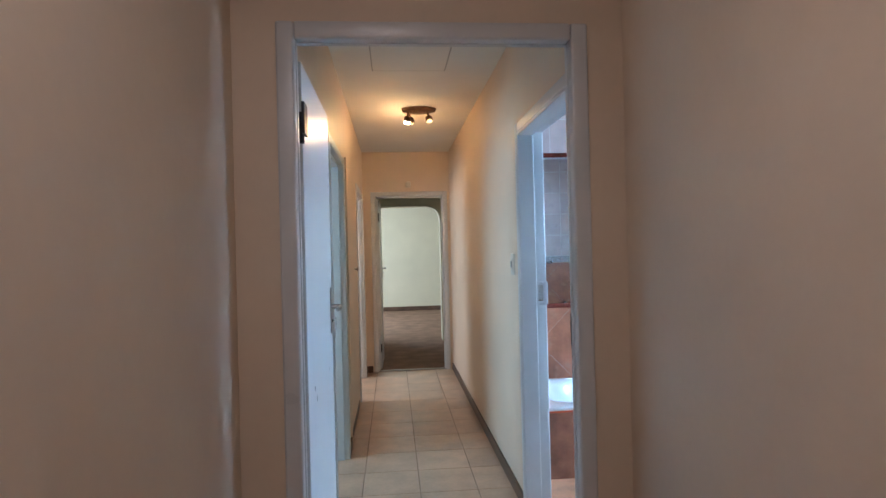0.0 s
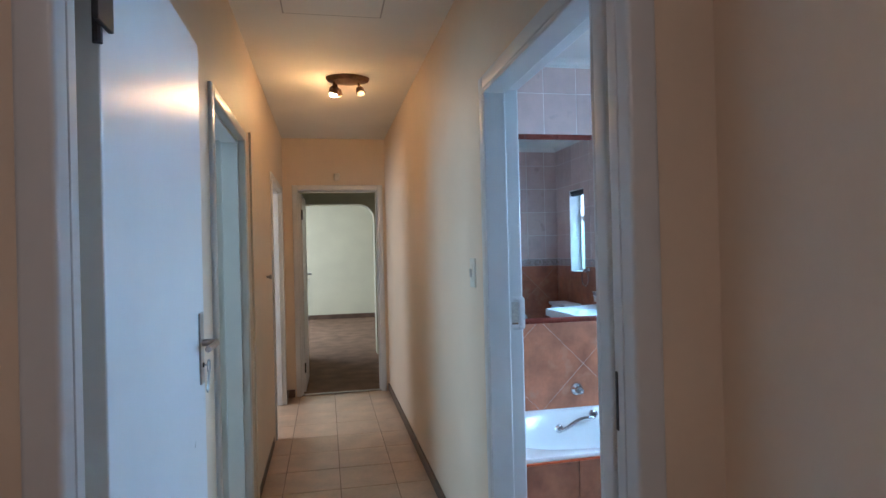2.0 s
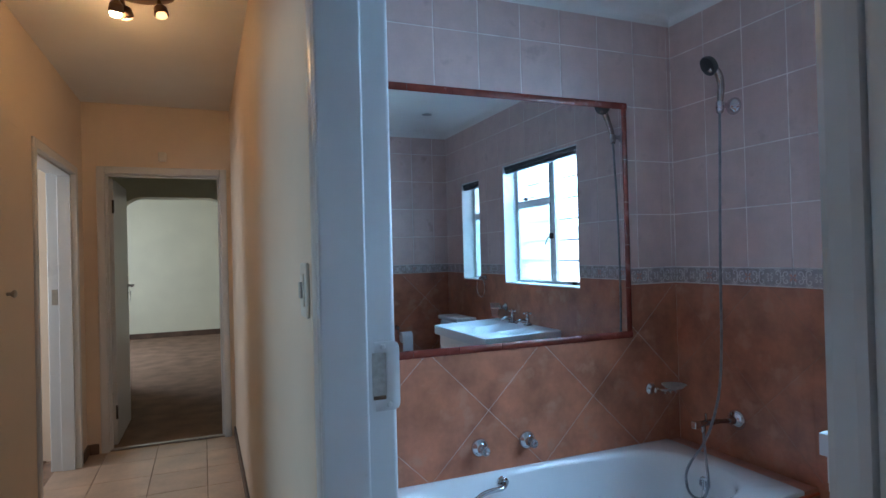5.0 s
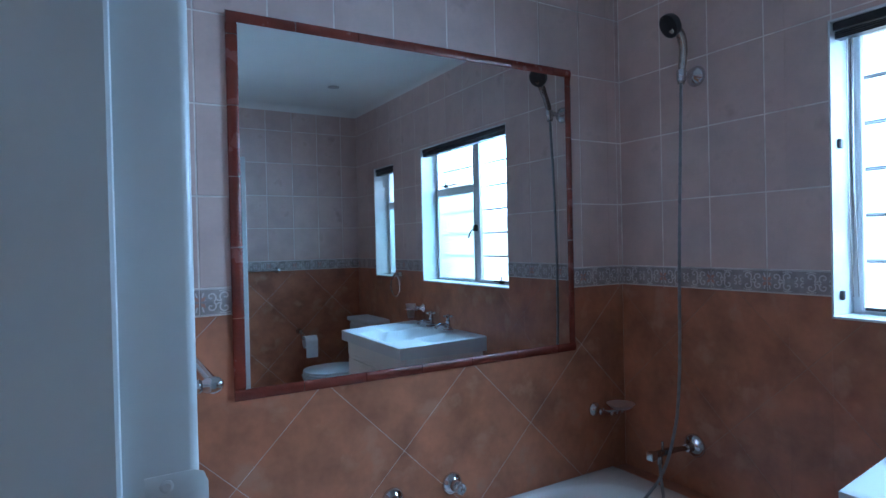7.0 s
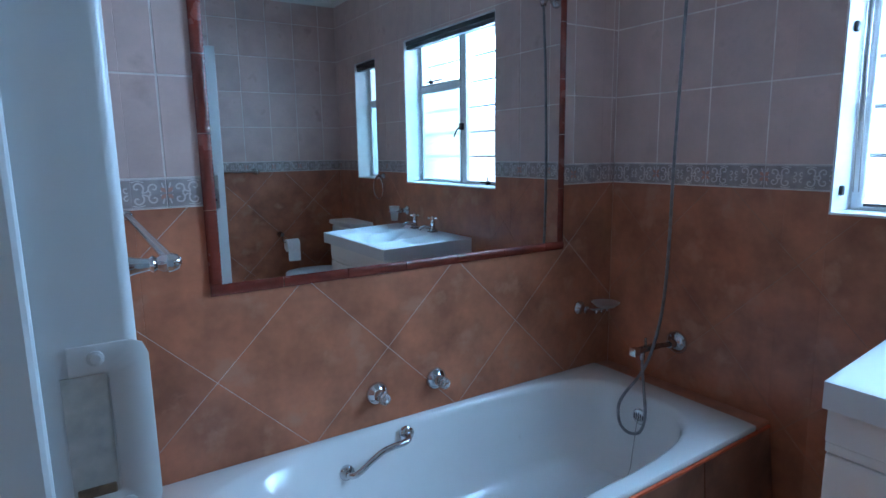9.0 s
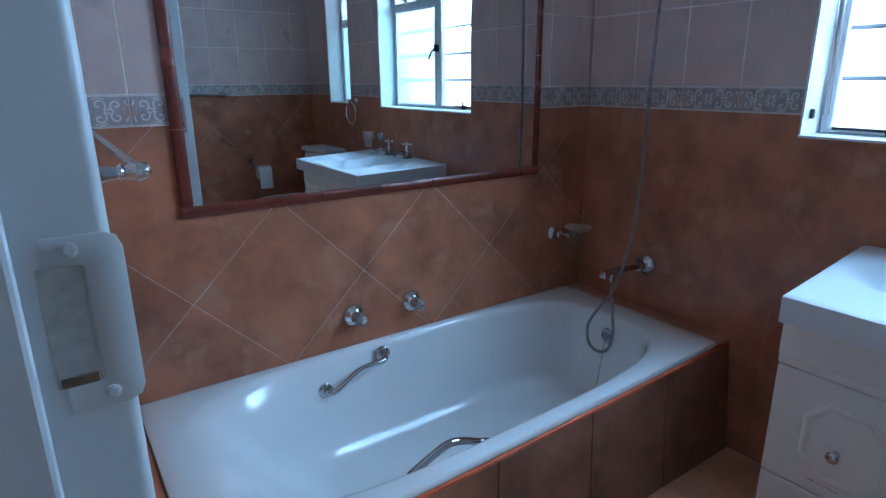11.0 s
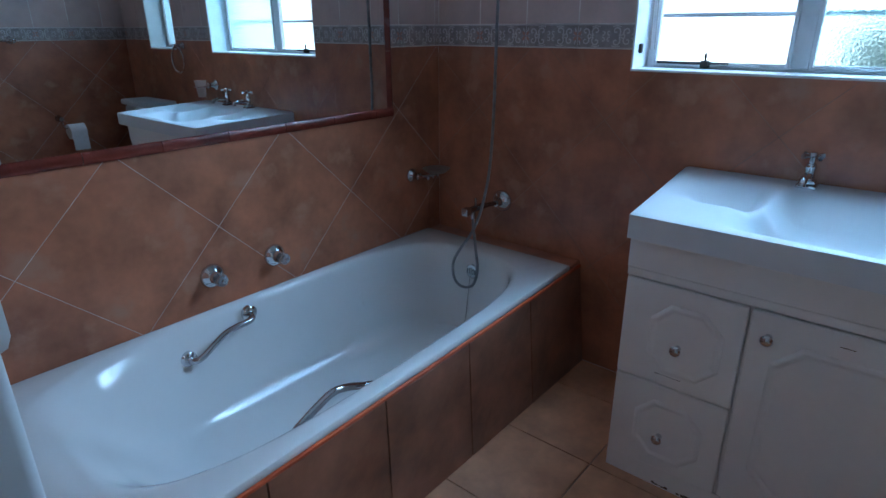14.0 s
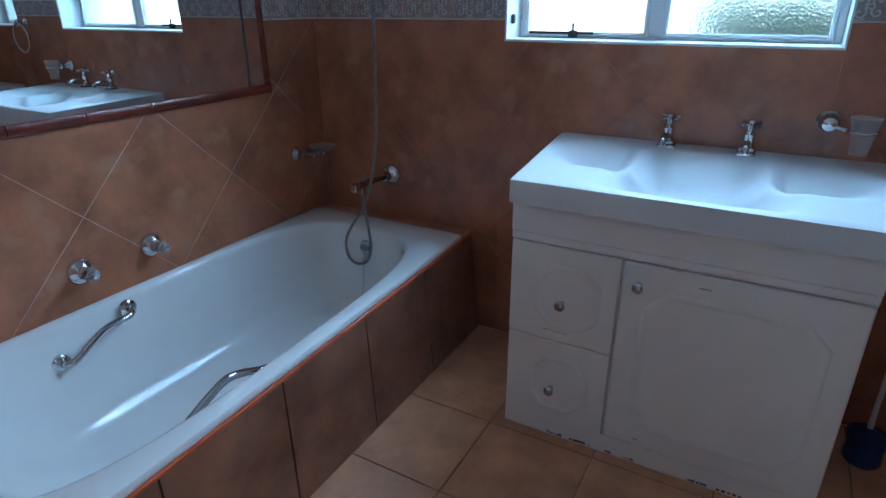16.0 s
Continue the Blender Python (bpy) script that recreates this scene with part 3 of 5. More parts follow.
stay(w1, 3.255, 3.48, 1.152)
stay(w1, 2.66, 2.86, 1.772)
bm = cube(fx - 0.035, fx - 0.006, 3.052, 3.072, 1.46, 1.50, 0.004)
tube([(fx - 0.03, 3.062, 1.48), (fx - 0.045, 3.047, 1.46), (fx - 0.045, 3.017, 1.42)], 0.005, 8, bm)
part("window_catch", bm, DARKMETAL, w1, "dark metal window catch")
part("window_catch", cube(2.834, 2.852, 3.513, 3.5235, 1.185, 1.215, 0.003, 1), BLACK, w1)
part("window_catch", cube(2.834, 2.852, 3.513, 3.5235, 1.655, 1.685, 0.003, 1), BLACK, w1)


def blind(name, y0, y1, z):
    t = thing(name, (2.83, (y0 + y1) / 2, z), "dark brown slatted blind drawn up at the window head", "blind")
    part("headrail", cube(2.81, 2.85, y0, y1, z - 0.026, z, 0.003), BLACK, t)
    for i in range(4):
        part("slat", cube(2.812, 2.848, y0 + 0.004, y1 - 0.004, z - 0.0345 - 0.006 * i, z - 0.0305 - 0.006 * i, 0.001, 1), BLACK, t)
    for dy in (0.03, 0.045):
        part("cord", tube(smooth_line([(2.832, y1 - dy, z - 0.03), (2.835, y1 - dy + 0.004, z - 0.45), (2.838, y1 - dy - 0.004, z - 0.84)], 5), 0.0016, 5), STEEL, t)
    return t


blind("window_blind", 2.56, 3.52, 2.038)
blind("window_blind", 1.77, 2.11, 1.993)

# garden seen through the glass
tagged(part("ground", cube(3.02, 60, -30, 40, -0.5, -0.3), PLASTER), "pale paved yard outside the bathroom", "ground", kind="structure")


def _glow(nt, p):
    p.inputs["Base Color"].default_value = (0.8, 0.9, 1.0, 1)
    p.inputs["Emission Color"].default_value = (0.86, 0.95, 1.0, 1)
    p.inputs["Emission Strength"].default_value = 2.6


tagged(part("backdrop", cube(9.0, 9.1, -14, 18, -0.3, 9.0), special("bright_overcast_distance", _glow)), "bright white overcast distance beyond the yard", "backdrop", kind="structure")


def hedge():
    rnd = random.Random(4)
    bm = bmesh.new()
    for _ in range(2600):
        c = Vector((5.2 + rnd.uniform(-0.4, 0.4), rnd.uniform(1.6, 3.15) + rnd.gauss(0, 0.08), rnd.uniform(-0.3, 1.22) + rnd.gauss(0, 0.05)))
        r = Euler((rnd.uniform(0, 6), rnd.uniform(0, 6), rnd.uniform(0, 6))).to_matrix()
        s = rnd.uniform(0.05, 0.11)
        vs = [bm.verts.new(c + r @ Vector(p) * s) for p in ((-1, 0, 0), (0, -0.45, 0.1), (1, 0, 0), (0, 0.45, 0.1))]
        bm.faces.new(vs)
    t = thing("garden_hedge", (5.2, 2.4, -0.3), "green leafy hedge outside the bathroom window", "hedge")
    part("leaves", bm, GREEN, t)
    part("stem", tube([(5.2, 2.4, -0.3), (5.22, 2.45, 0.3), (5.18, 2.35, 0.9)], [0.05, 0.04, 0.02], 8), SKIRT, t)


hedge()


# ---- bath ----
def superloop(cx, cy, hx, hy, n, z, count=72):
    out = []
    for i in range(count):
        a = 2 * math.pi * i / count
        c, s = math.cos(a), math.sin(a)
        k = (abs(c) ** n + abs(s) ** n) ** (-1.0 / n)
        out.append(Vector((cx + hx * c * k, cy + hy * s * k, z)))
    return out


def taper(bm):
    """The bath stands slightly out of square: its front runs back towards the window end."""
    for v in bm.verts:
        v.co.y += 0.042 * (v.co.x - 1.45) / 1.27 * min(1.0, max(0.0, (4.36 - v.co.y) / 0.75)) * min(1.0, max(0.0, v.co.z / 0.40))
    return bm


def bathtub():
    t = thing("bathtub", (1.87, 3.97, 0), "white acrylic bathtub built in against brown tiles", "bathtub")
    bm = bmesh.new()
    z = 0.432

    def loop(x0, x1, y0, y1, n, h):
        return superloop((x0 + x1) / 2, (y0 + y1) / 2, (x1 - x0) / 2, (y1 - y0) / 2, n, h)

    rings = [
        loop(1.006, 2.716, 3.606, 4.357, 160, z - 0.022),
        loop(1.004, 2.718, 3.604, 4.358, 160, z - 0.018),
        loop(1.004, 2.718, 3.604, 4.358, 160, z - 0.007),
        loop(1.006, 2.716, 3.607, 4.356, 120, z - 0.002),
        loop(1.012, 2.710, 3.614, 4.350, 90, z),
        loop(1.062, 2.622, 3.648, 4.345, 3.6, z - 0.0005),
        loop(1.078, 2.614, 3.657, 4.338, 3.5, z - 0.004),
        loop(1.098, 2.607, 3.664, 4.331, 3.45, z - 0.012),
        loop(1.130, 2.601, 3.670, 4.323, 3.4, z - 0.028),
        loop(1.195, 2.594, 3.678, 4.306, 3.4, z - 0.09),
        loop(1.285, 2.583, 3.688, 4.288, 3.4, z - 0.19),
        loop(1.375, 2.566, 3.698, 4.260, 3.4, z - 0.28),
        loop(1.440, 2.540, 3.725, 4.226, 3.3, z - 0.325),
        loop(1.520, 2.480, 3.775, 4.170, 3.2, z - 0.345),
        loop(1.720, 2.220, 3.890, 4.060, 3.0, z - 0.350),
    ]
    vs = [[bm.verts.new(p) for p in r] for r in rings]
    for a, b in zip(vs, vs[1:]):
        for i in range(len(a)):
            bm.faces.new((a[i], a[(i + 1) % len(a)], b[(i + 1) % len(a)], b[i]))
    bm.faces.new(vs[-1])
    bmesh.ops.recalc_face_normals(bm, faces=bm.faces)
    part("shell", taper(bm), ACRYLIC, t, smooth=35)
    # overflow, plug chain and waste
    m = pose(2.592, 4.012, 0.350, 0, -86, 0)
    bm = lathe([(0.030, 0.0), (0.030, 0.004), (0.026, 0.008), (0.012, 0.009)], m, 20)
    o = part("overflow", bm, CHROME, t, smooth=40)
    for i in range(5):
        part("slot", _slot(m, i), BLACK, o)
    part("plug_chain", tube(smooth_line([(2.580, 4.015, 0.335), (2.570, 4.020, 0.22), (2.555, 4.022, 0.13), (2.50, 4.02, 0.098), (2.42, 4.0, 0.089)], 6), 0.0022, 6), STEEL, t)
    for a, b, za, zb, wall_side in (((1.540, 4.294), (1.766, 4.304), 0.328, 0.393, True), ((1.505, 3.684), (1.775, 3.684), 0.368, 0.368, False)):
        dy, rise = (-0.036, 0.020) if wall_side else (0.048, 0.038)
        pts = [(a[0], a[1], za)]
        for k, out, up in ((0.03, 0.75, 0.0), (0.13, 1.0, 0.06), (0.32, 1.0, 0.62), (0.5, 1.0, 1.0), (0.68, 1.0, 0.72), (0.87, 1.0, 0.12), (0.97, 0.75, 0.0)):
            pts.append((a[0] + (b[0] - a[0]) * k, a[1] + (b[1] - a[1]) * k + dy * out, za + (zb - za) * k + rise * up))
        pts.append((b[0], b[1], zb))
        g = part("grab_handle", tube(smooth_line(pts, 6), 0.0105, 14), CHROME, t, "curved chrome grab handle", smooth=50)
        for px, py, pz in ((a[0], a[1], za), (b[0], b[1], zb)):
            q = pose(px, py, pz, 90 if wall_side else -90, 0, 0)
            part("rosette", lathe([(0.026, -0.010), (0.026, 0.003), (0.021, 0.007), (0.014, 0.010)], q, 24), CHROME, g, smooth=40)
    return t


def _slot(m, i):
    bm = bmesh.new()
    y = (i - 2) * 0.009
    h = 0.016 - abs(i - 2) * 0.003
    box(bm, -h, h, y - 0.002, y + 0.002, 0.0088, 0.0098)
    bm.transform(m)
    return bm


bathtub()


# ---- vanity ----
def vanity():
    t = thing("vanity_cabinet", (2.55, 2.83, 0), "white vanity cabinet with two drawers and a door, chipped paint", "vanity cabinet")
    y0, y1, xf = 2.405, 3.266, 2.294
    bm = bmesh.new()
    box(bm, xf + 0.018, 2.798, y0, y0 + 0.018, 0.0, 0.757)
    box(bm, xf + 0.018, 2.798, y1 - 0.018, y1, 0.0, 0.757)
    box(bm, xf + 0.018, 2.798, y0 + 0.018, y1 - 0.018, 0.05, 0.066)
    box(bm, 2.785, 2.798, y0 + 0.018, y1 - 0.018, 0.066, 0.757)
    part("body", bm, WHITE2, t)
    part("top_rail", cube(xf, xf + 0.018, y0, y1, 0.666, 0.757, 0.003), WHITE2, t)
    part("rail_moulding", cube(xf + 0.003, xf + 0.018, y0, y1, 0.640, 0.6655, 0.004), WHITE2, t)
    part("plinth", cube(xf + 0.008, xf + 0.018, y0, y1, 0.0, 0.064, 0.002), WHITE2, t)

    part("stile", cube(xf + 0.0165, xf + 0.0205, 2.938, 2.968, 0.0645, 0.6395, 0.0), WHITE2, t)
    part("drawer_rail", cube(xf + 0.0165, xf + 0.0205, 2.9685, y1 - 0.004, 0.325, 0.357, 0.0), WHITE2, t)

    def octagon(a0, a1, b0, b1, c):
        return [(a0 + c, b0), (a1 - c, b0), (a1, b0 + c), (a1, b1 - c), (a1 - c, b1), (a0 + c, b1), (a0, b1 - c), (a0, b0 + c)]

    def front(name, a0, a1, b0, b1, field, cut, knob_at):
        bm = cube(xf - 0.0, xf + 0.0178, a0, a1, b0, b1, 0.005, 3)
        # raised octagonal moulding: a bead round a slightly sunk field
        f0, f1, g0, g1 = field
        loops = []
        for d, h in ((0.0, 0.0), (0.004, 0.0026), (0.009, 0.0042), (0.013, 0.0038), (0.018, 0.0016), (0.022, 0.0005), (0.030, 0.0008)):
            pts = octagon(f0 + d, f1 - d, g0 + d, g1 - d, max(0.006, cut - d * 0.6))
            loops.append([bm.verts.new((xf - h + 0.0002, y, z)) for y, z in pts])
        for p, q in zip(loops, loops[1:]):
            for i in range(8):
                bm.faces.new((p[i], q[i], q[(i + 1) % 8], p[(i + 1) % 8]))
        bm.faces.new(list(reversed(loops[-1])))
        bmesh.ops.recalc_face_normals(bm, faces=bm.faces)
        d = part(name, bm, WHITE2, t)
        m = pose(xf, knob_at[0], knob_at[1], 0, -90, 0)
        part("knob", lathe([(0.009, 0), (0.006, 0.006), (0.006, 0.012), (0.013, 0.018), (0.015, 0.024), (0.011, 0.030), (0.004, 0.032)], m, 18), CHROME, d, "round chrome knob", smooth=50)
        return d

    d1 = front("drawer_front", 2.956, 3.263, 0.3437, 0.6375, (2.998, 3.186, 0.383, 0.588), 0.050, (3.105, 0.47))
    d2 = front("drawer_front", 2.956, 3.263, 0.068, 0.3392, (3.008, 3.196, 0.100, 0.292), 0.050, (3.118, 0.18))
    d3 = front("door", 2.408, 2.9495, 0.070, 0.6355, (2.462, 2.892, 0.128, 0.572), 0.062, (2.905, 0.575))
    rnd = random.Random(3)
    for d, y, z, w in ((d1, 3.12, 0.375, 0.07), (d1, 3.10, 0.585, 0.03), (d3, 2.86, 0.092, 0.02), (d3, 2.75, 0.60, 0.03)):
        bm = bmesh.new()
        for k in range(5):
            a = y - w / 2 + w * k / 5
            box(bm, xf - 0.0006, xf + 0.001, a, a + w / 5 * rnd.uniform(0.7, 1.05), z + rnd.uniform(-0.0006, 0.0006), z + rnd.uniform(0.0008, 0.0024))
        tagged(part("chipped_edge", bm, CHIP, d, "bare chipped patch"), kind="stuff")
    bm = bmesh.new()
    for y, w in ((3.10, 0.05), (3.02, 0.07), (2.93, 0.02), (2.87, 0.03), (2.68, 0.05), (2.60, 0.07), (2.52, 0.03)):
        for k in range(5):
            a = y - w / 2 + w * k / 5
            box(bm, xf + 0.0073, xf + 0.009, a, a + w / 5 * rnd.uniform(0.6, 1.1), 0.006 + rnd.uniform(-0.002, 0.002), 0.009 + rnd.uniform(0, 0.005))
    tagged(part("chipped_edge", bm, CHIP, t, "bare chipped plinth"), kind="stuff")
    return t


def basin():
    t = thing("washbasin", (2.53, 2.83, 0.757), "white moulded washbasin top with soap ledges on the vanity", "washbasin")
    x0, x1, y0, y1, zt = 2.258, 2.799, 2.385, 3.284, 0.832
    nx, ny = 108, 176
    yc = (y0 + y1) / 2

    def sm(a, b, v):
        k = min(1.0, max(0.0, (v - a) / (b - a)))
        return k * k * (3 - 2 * k)

    def height(x, y):
        dy = abs(y - yc)
        dc = abs(y - yc + 0.004)
        h = 0.0
        # bowl: a wide front lobe and a narrower back lobe that meet in two cusps
        k = min(1.0, max(0.0, (x - 2.283 - 0.5 * max(0.0, dc - 0.17) ** 1.5) / 0.11))
        front = (1 - (1 - k) ** 2) * (1 - sm(0.135, 0.256, dc)) * (1 - sm(2.40, 2.50, x))
        back = sm(2.27, 2.42, x) * (1 - sm(0.08, 0.197, dc)) * (1 - sm(2.56, 2.735, x))
        h -= 0.066 * min(1.0, (front ** 4 + back ** 4) ** 0.25)
        # soap ledges: a long fall from the wall side, a shorter rise at the front
        led = sm(2.43, 2.57, x) * (1 - sm(2.53, 2.75, x)) * sm(0.165, 0.22, dy) * (1 - sm(0.28, 0.435, dy))
        h -= 0.060 * led * (1 - sm(0.0, 0.3, max(front, back)))
        # rolled outer edge
        edge = min(x - x0, dy and (y1 - yc) - dy, 0.02) / 0.02
        h -= 0.004 * (1 - max(0.0, edge)) ** 2
        return zt + h

    bm = bmesh.new()
    xs = np.linspace(x0, x1, nx)
    ys = np.linspace(y0, y1, ny)
    def skew(x, y, z):
        # the moulding runs slightly out of square and rises towards the wall
        k = (x - x0) / (x1 - x0)
        w = (y - y0) / (y1 - y0)
        return (x, y + w * (-0.022 + 0.044 * k), z - 0.008 + 0.020 * k)

    g = [[bm.verts.new(skew(x, y, height(x, y))) for y in ys] for x in xs]
    for i in range(nx - 1):
        for j in range(ny - 1):
            bm.faces.new((g[i][j], g[i + 1][j], g[i + 1][j + 1], g[i][j + 1]))
    rim = [g[i][0] for i in range(nx)] + [g[-1][j] for j in range(1, ny)] + [g[i][-1] for i in range(nx - 2, -1, -1)] + [g[0][j] for j in range(ny - 2, 0, -1)]
    low = []
    for v in rim:
        low.append(bm.verts.new((v.co.x, v.co.y, 0.757)))
    for i in range(len(rim)):
        bm.faces.new((rim[i], rim[(i + 1) % len(rim)], low[(i + 1) % len(rim)], low[i]))
    bm.faces.new(low)
    bmesh.ops.recalc_face_normals(bm, faces=bm.faces)
    part("top", bm, CERAMIC, t, smooth=40)
    return t


def basin_tap(y):
    t = thing("basin_tap", (2.755, y, 0.836), "chrome pillar tap with a cross handle on the washbasin", "tap", "taps on the basin")
    m = Matrix.Translation((2.752, y, 0.842))
    bm = bmesh.new()
    box(bm, 2.726, 2.778, y - 0.026, y + 0.026, 0.836, 0.850, 0.004)
    box(bm, 2.732, 2.772, y - 0.020, y + 0.020, 0.850, 0.864, 0.005)
    lathe([(0.019, 0.012), (0.015, 0.024), (0.012, 0.046), (0.015, 0.055), (0.012, 0.066)], m, 16, bm)
    tube(smooth_line([(2.75, y, 0.874), (2.70, y, 0.882), (2.665, y, 0.874), (2.658, y, 0.861)], 4), 0.010, 10, bm)
    part("body", bm, CHROME, t, smooth=40)
    bm = lathe([(0.008, 0.064), (0.008, 0.082), (0.013, 0.088), (0.009, 0.098), (0.003, 0.100)], m, 14)
    for a in (45, 135):
        d = Vector((math.cos(radians(a)), math.sin(radians(a)), 0))
        c = Vector((2.752, y, 0.842 + 0.087))
        tube([c - d * 0.030, c - d * 0.012, c + d * 0.012, c + d * 0.030], [0.0085, 0.005, 0.005, 0.0085], 8, bm)
    part("handle", bm, CHROME, t, smooth=40)


vanity()
basin()
basin_tap(2.955)
basin_tap(2.735)


# ---- bathroom fittings ----
def _frost(nt, p):
    p.inputs["Base Color"].default_value = (0.9, 0.93, 0.94, 1)
    p.inputs["Transmission Weight"].default_value, p.inputs["Roughness"].default_value, p.inputs["IOR"].default_value = 0.93, 0.28, 1.15


def _acryl(nt, p):
    p.inputs["Base Color"].default_value = (0.86, 0.88, 0.90, 1)
    p.inputs["Transmission Weight"].default_value, p.inputs["Roughness"].default_value, p.inputs["IOR"].default_value = 0.75, 0.06, 1.45


FROST = special("frosted_glass", _frost)
ACRYL = special("clear_acrylic", _acryl)


def wall_tap(x):
    t = thing("bath_tap", (x, 4.36, 0.545), "chrome wall tap with a clear faceted knob above the bath", "tap", "taps above the bath")
    m = pose(x, 4.36, 0.538, 90, 0, 0)
    part("flange", lathe([(0.040, 0), (0.040, 0.004), (0.034, 0.014), (0.020, 0.022), (0.016, 0.034)], m, 26), CHROME, t, smooth=40)
    part("knob", lathe([(0.012, 0.032), (0.019, 0.038), (0.021, 0.052), (0.019, 0.066), (0.009, 0.072)], m, 8), ACRYL, t, "clear faceted knob")
    part("cap", lathe([(0.008, 0.071), (0.007, 0.076), (0.003, 0.078)], m, 12), CHROME, t)


wall_tap(1.687)
wall_tap(1.919)


def soap_dish():
    t = thing("soap_dish", (2.68, 4.36, 0.69), "chrome wall soap holder with a clear dish", "soap dish")
    m = pose(2.617, 4.36, 0.687, 90, 0, 0)
    part("mount", lathe([(0.028, 0), (0.028, 0.005), (0.016, 0.014), (0.011, 0.034), (0.015, 0.044), (0.006, 0.050)], m, 22), CHROME, t, smooth=40)
    part("arm", tube(smooth_line([(2.617, 4.316, 0.687), (2.65, 4.31, 0.682), (2.70, 4.305, 0.680), (2.745, 4.31, 0.680)], 4), 0.006, 8), CHROME, t)
    for k in range(3):
        part("bead", lathe([(0.003, -0.008), (0.008, -0.004), (0.008, 0.004), (0.003, 0.008)], Matrix.Translation((2.655 + 0.032 * k, 4.300, 0.676)), 10), CHROME, t, smooth=60)
    part("dish", lathe([(0.018, 0.0), (0.040, 0.006), (0.058, 0.022), (0.054, 0.022), (0.036, 0.010), (0.004, 0.006)], Matrix.Translation((2.71, 4.30, 0.686)), 26), FROST, t, "clear glass dish", smooth=40)


soap_dish()


def shower():
    t = thing("hand_shower", (2.80, 3.985, 1.99), "chrome hand shower on a wall bracket with a metal hose", "shower")
    m = pose(2.80, 3.985, 1.992, 0, -90, 0)
    part("bracket", lathe([(0.038, 0), (0.038, 0.004), (0.030, 0.018), (0.014, 0.030), (0.010, 0.042), (0.013, 0.072), (0.008, 0.076)], m, 28), CHROME, t, smooth=40)
    part("holder", lathe([(0.015, -0.022), (0.017, -0.010), (0.017, 0.014), (0.015, 0.020)], Matrix.Translation((2.716, 3.987, 1.985)), 16), CHROME, t, smooth=40)
    part("handset", tube(smooth_line([(2.716, 3.988, 1.955), (2.716, 3.983, 2.01), (2.706, 3.968, 2.075), (2.685, 3.965, 2.125), (2.660, 3.976, 2.150)], 5), [0.0125] * 6 + [0.0140] * 6 + [0.016] * 6 + [0.022] * 3, 14), DARKCHROME, t, smooth=50)
    q = look((2.655, 3.983, 2.156), (2.50, 4.03, 2.06))
    bm = lathe([(0.022, 0.024), (0.040, 0.014), (0.045, 0.0), (0.043, -0.010), (0.020, -0.013)], q, 26)
    bmesh.ops.recalc_face_normals(bm, faces=bm.faces)
    part("head", bm, BLACK, t, "dark grey spray head", smooth=40)
    pts = smooth_line([(2.716, 3.988, 1.958), (2.718, 3.994, 1.82), (2.720, 4.002, 1.64), (2.719, 4.012, 1.30), (2.714, 4.014, 0.95), (2.692, 4.010, 0.76), (2.655, 4.004, 0.655), (2.612, 4.000, 0.575), (2.585, 4.020, 0.505), (2.572, 4.070, 0.425), (2.566, 4.092, 0.365), (2.562, 4.078, 0.305), (2.560, 4.036, 0.286), (2.560, 3.986, 0.308), (2.564, 3.968, 0.372), (2.575, 3.984, 0.450), (2.592, 4.010, 0.530), (2.598, 4.018, 0.585)], 22)
    part("hose", tube(pts, 0.0064, 8, None, 0.0012), HOSE, t, "ribbed metal hose", smooth=60)
    x = thing("shower_mixer", (2.80, 4.019, 0.6), "chrome wall valve feeding the shower hose", "tap")
    m = pose(2.80, 4.019, 0.597, 0, -90, 0)
    part("flange", lathe([(0.045, 0), (0.045, 0.004), (0.037, 0.016), (0.018, 0.024), (0.015, 0.05)], m, 28), CHROME, x, smooth=40)
    b = bmesh.new()
    tube([(2.752, 4.019, 0.597), (2.70, 4.019, 0.602), (2.655, 4.019, 0.606), (2.575, 4.020, 0.606)], [0.010, 0.009, 0.013, 0.013], 14, b)
    tube([(2.598, 4.018, 0.606), (2.598, 4.018, 0.570)], 0.010, 10, b)
    tube([(2.615, 4.019, 0.61), (2.615, 4.019, 0.648)], 0.005, 8, b)
    part("body", b, DARKCHROME, x, "dark chrome valve body", smooth=50)
    part("knob", cube(2.543, 2.576, 4.006, 4.034, 0.590, 0.620, 0.004), CHROME, x)


HOSE = material("ribbed_hose_metal", (0.27, 0.27, 0.28), 0.3, metal=1.0, vary=0.15, scale=30, bump=0.0)
# chrome in a darker colour, which tones down the handset's bright reflections
DARKCHROME = material("dark_chrome", (0.38, 0.35, 0.33), 0.22, metal=1.0, vary=0.2, scale=30, bump=0.0)

shower()


def towel_rail(x0, x1, y, z, out, label):
    t = thing("towel_rail", ((x0 + x1) / 2, y, z), label, "towel rail")
    for x in (x0, x1):
        m = pose(x, y, z, 90 if out < 0 else -90, 0, 0)
        part("mount", lathe([(0.024, 0), (0.024, 0.006), (0.013, 0.018), (0.011, 0.050), (0.018, 0.058), (0.018, 0.076), (0.008, 0.084)], m, 18), CHROME, t, smooth=40)
    part("bar", tube([(x0, y + out * 0.065, z), (x1, y + out * 0.065, z)], 0.009, 12), CHROME, t, smooth=40)


towel_rail(1.62, 2.09, 1.40, 1.205, 1, "chrome towel rail on the tiled wall")


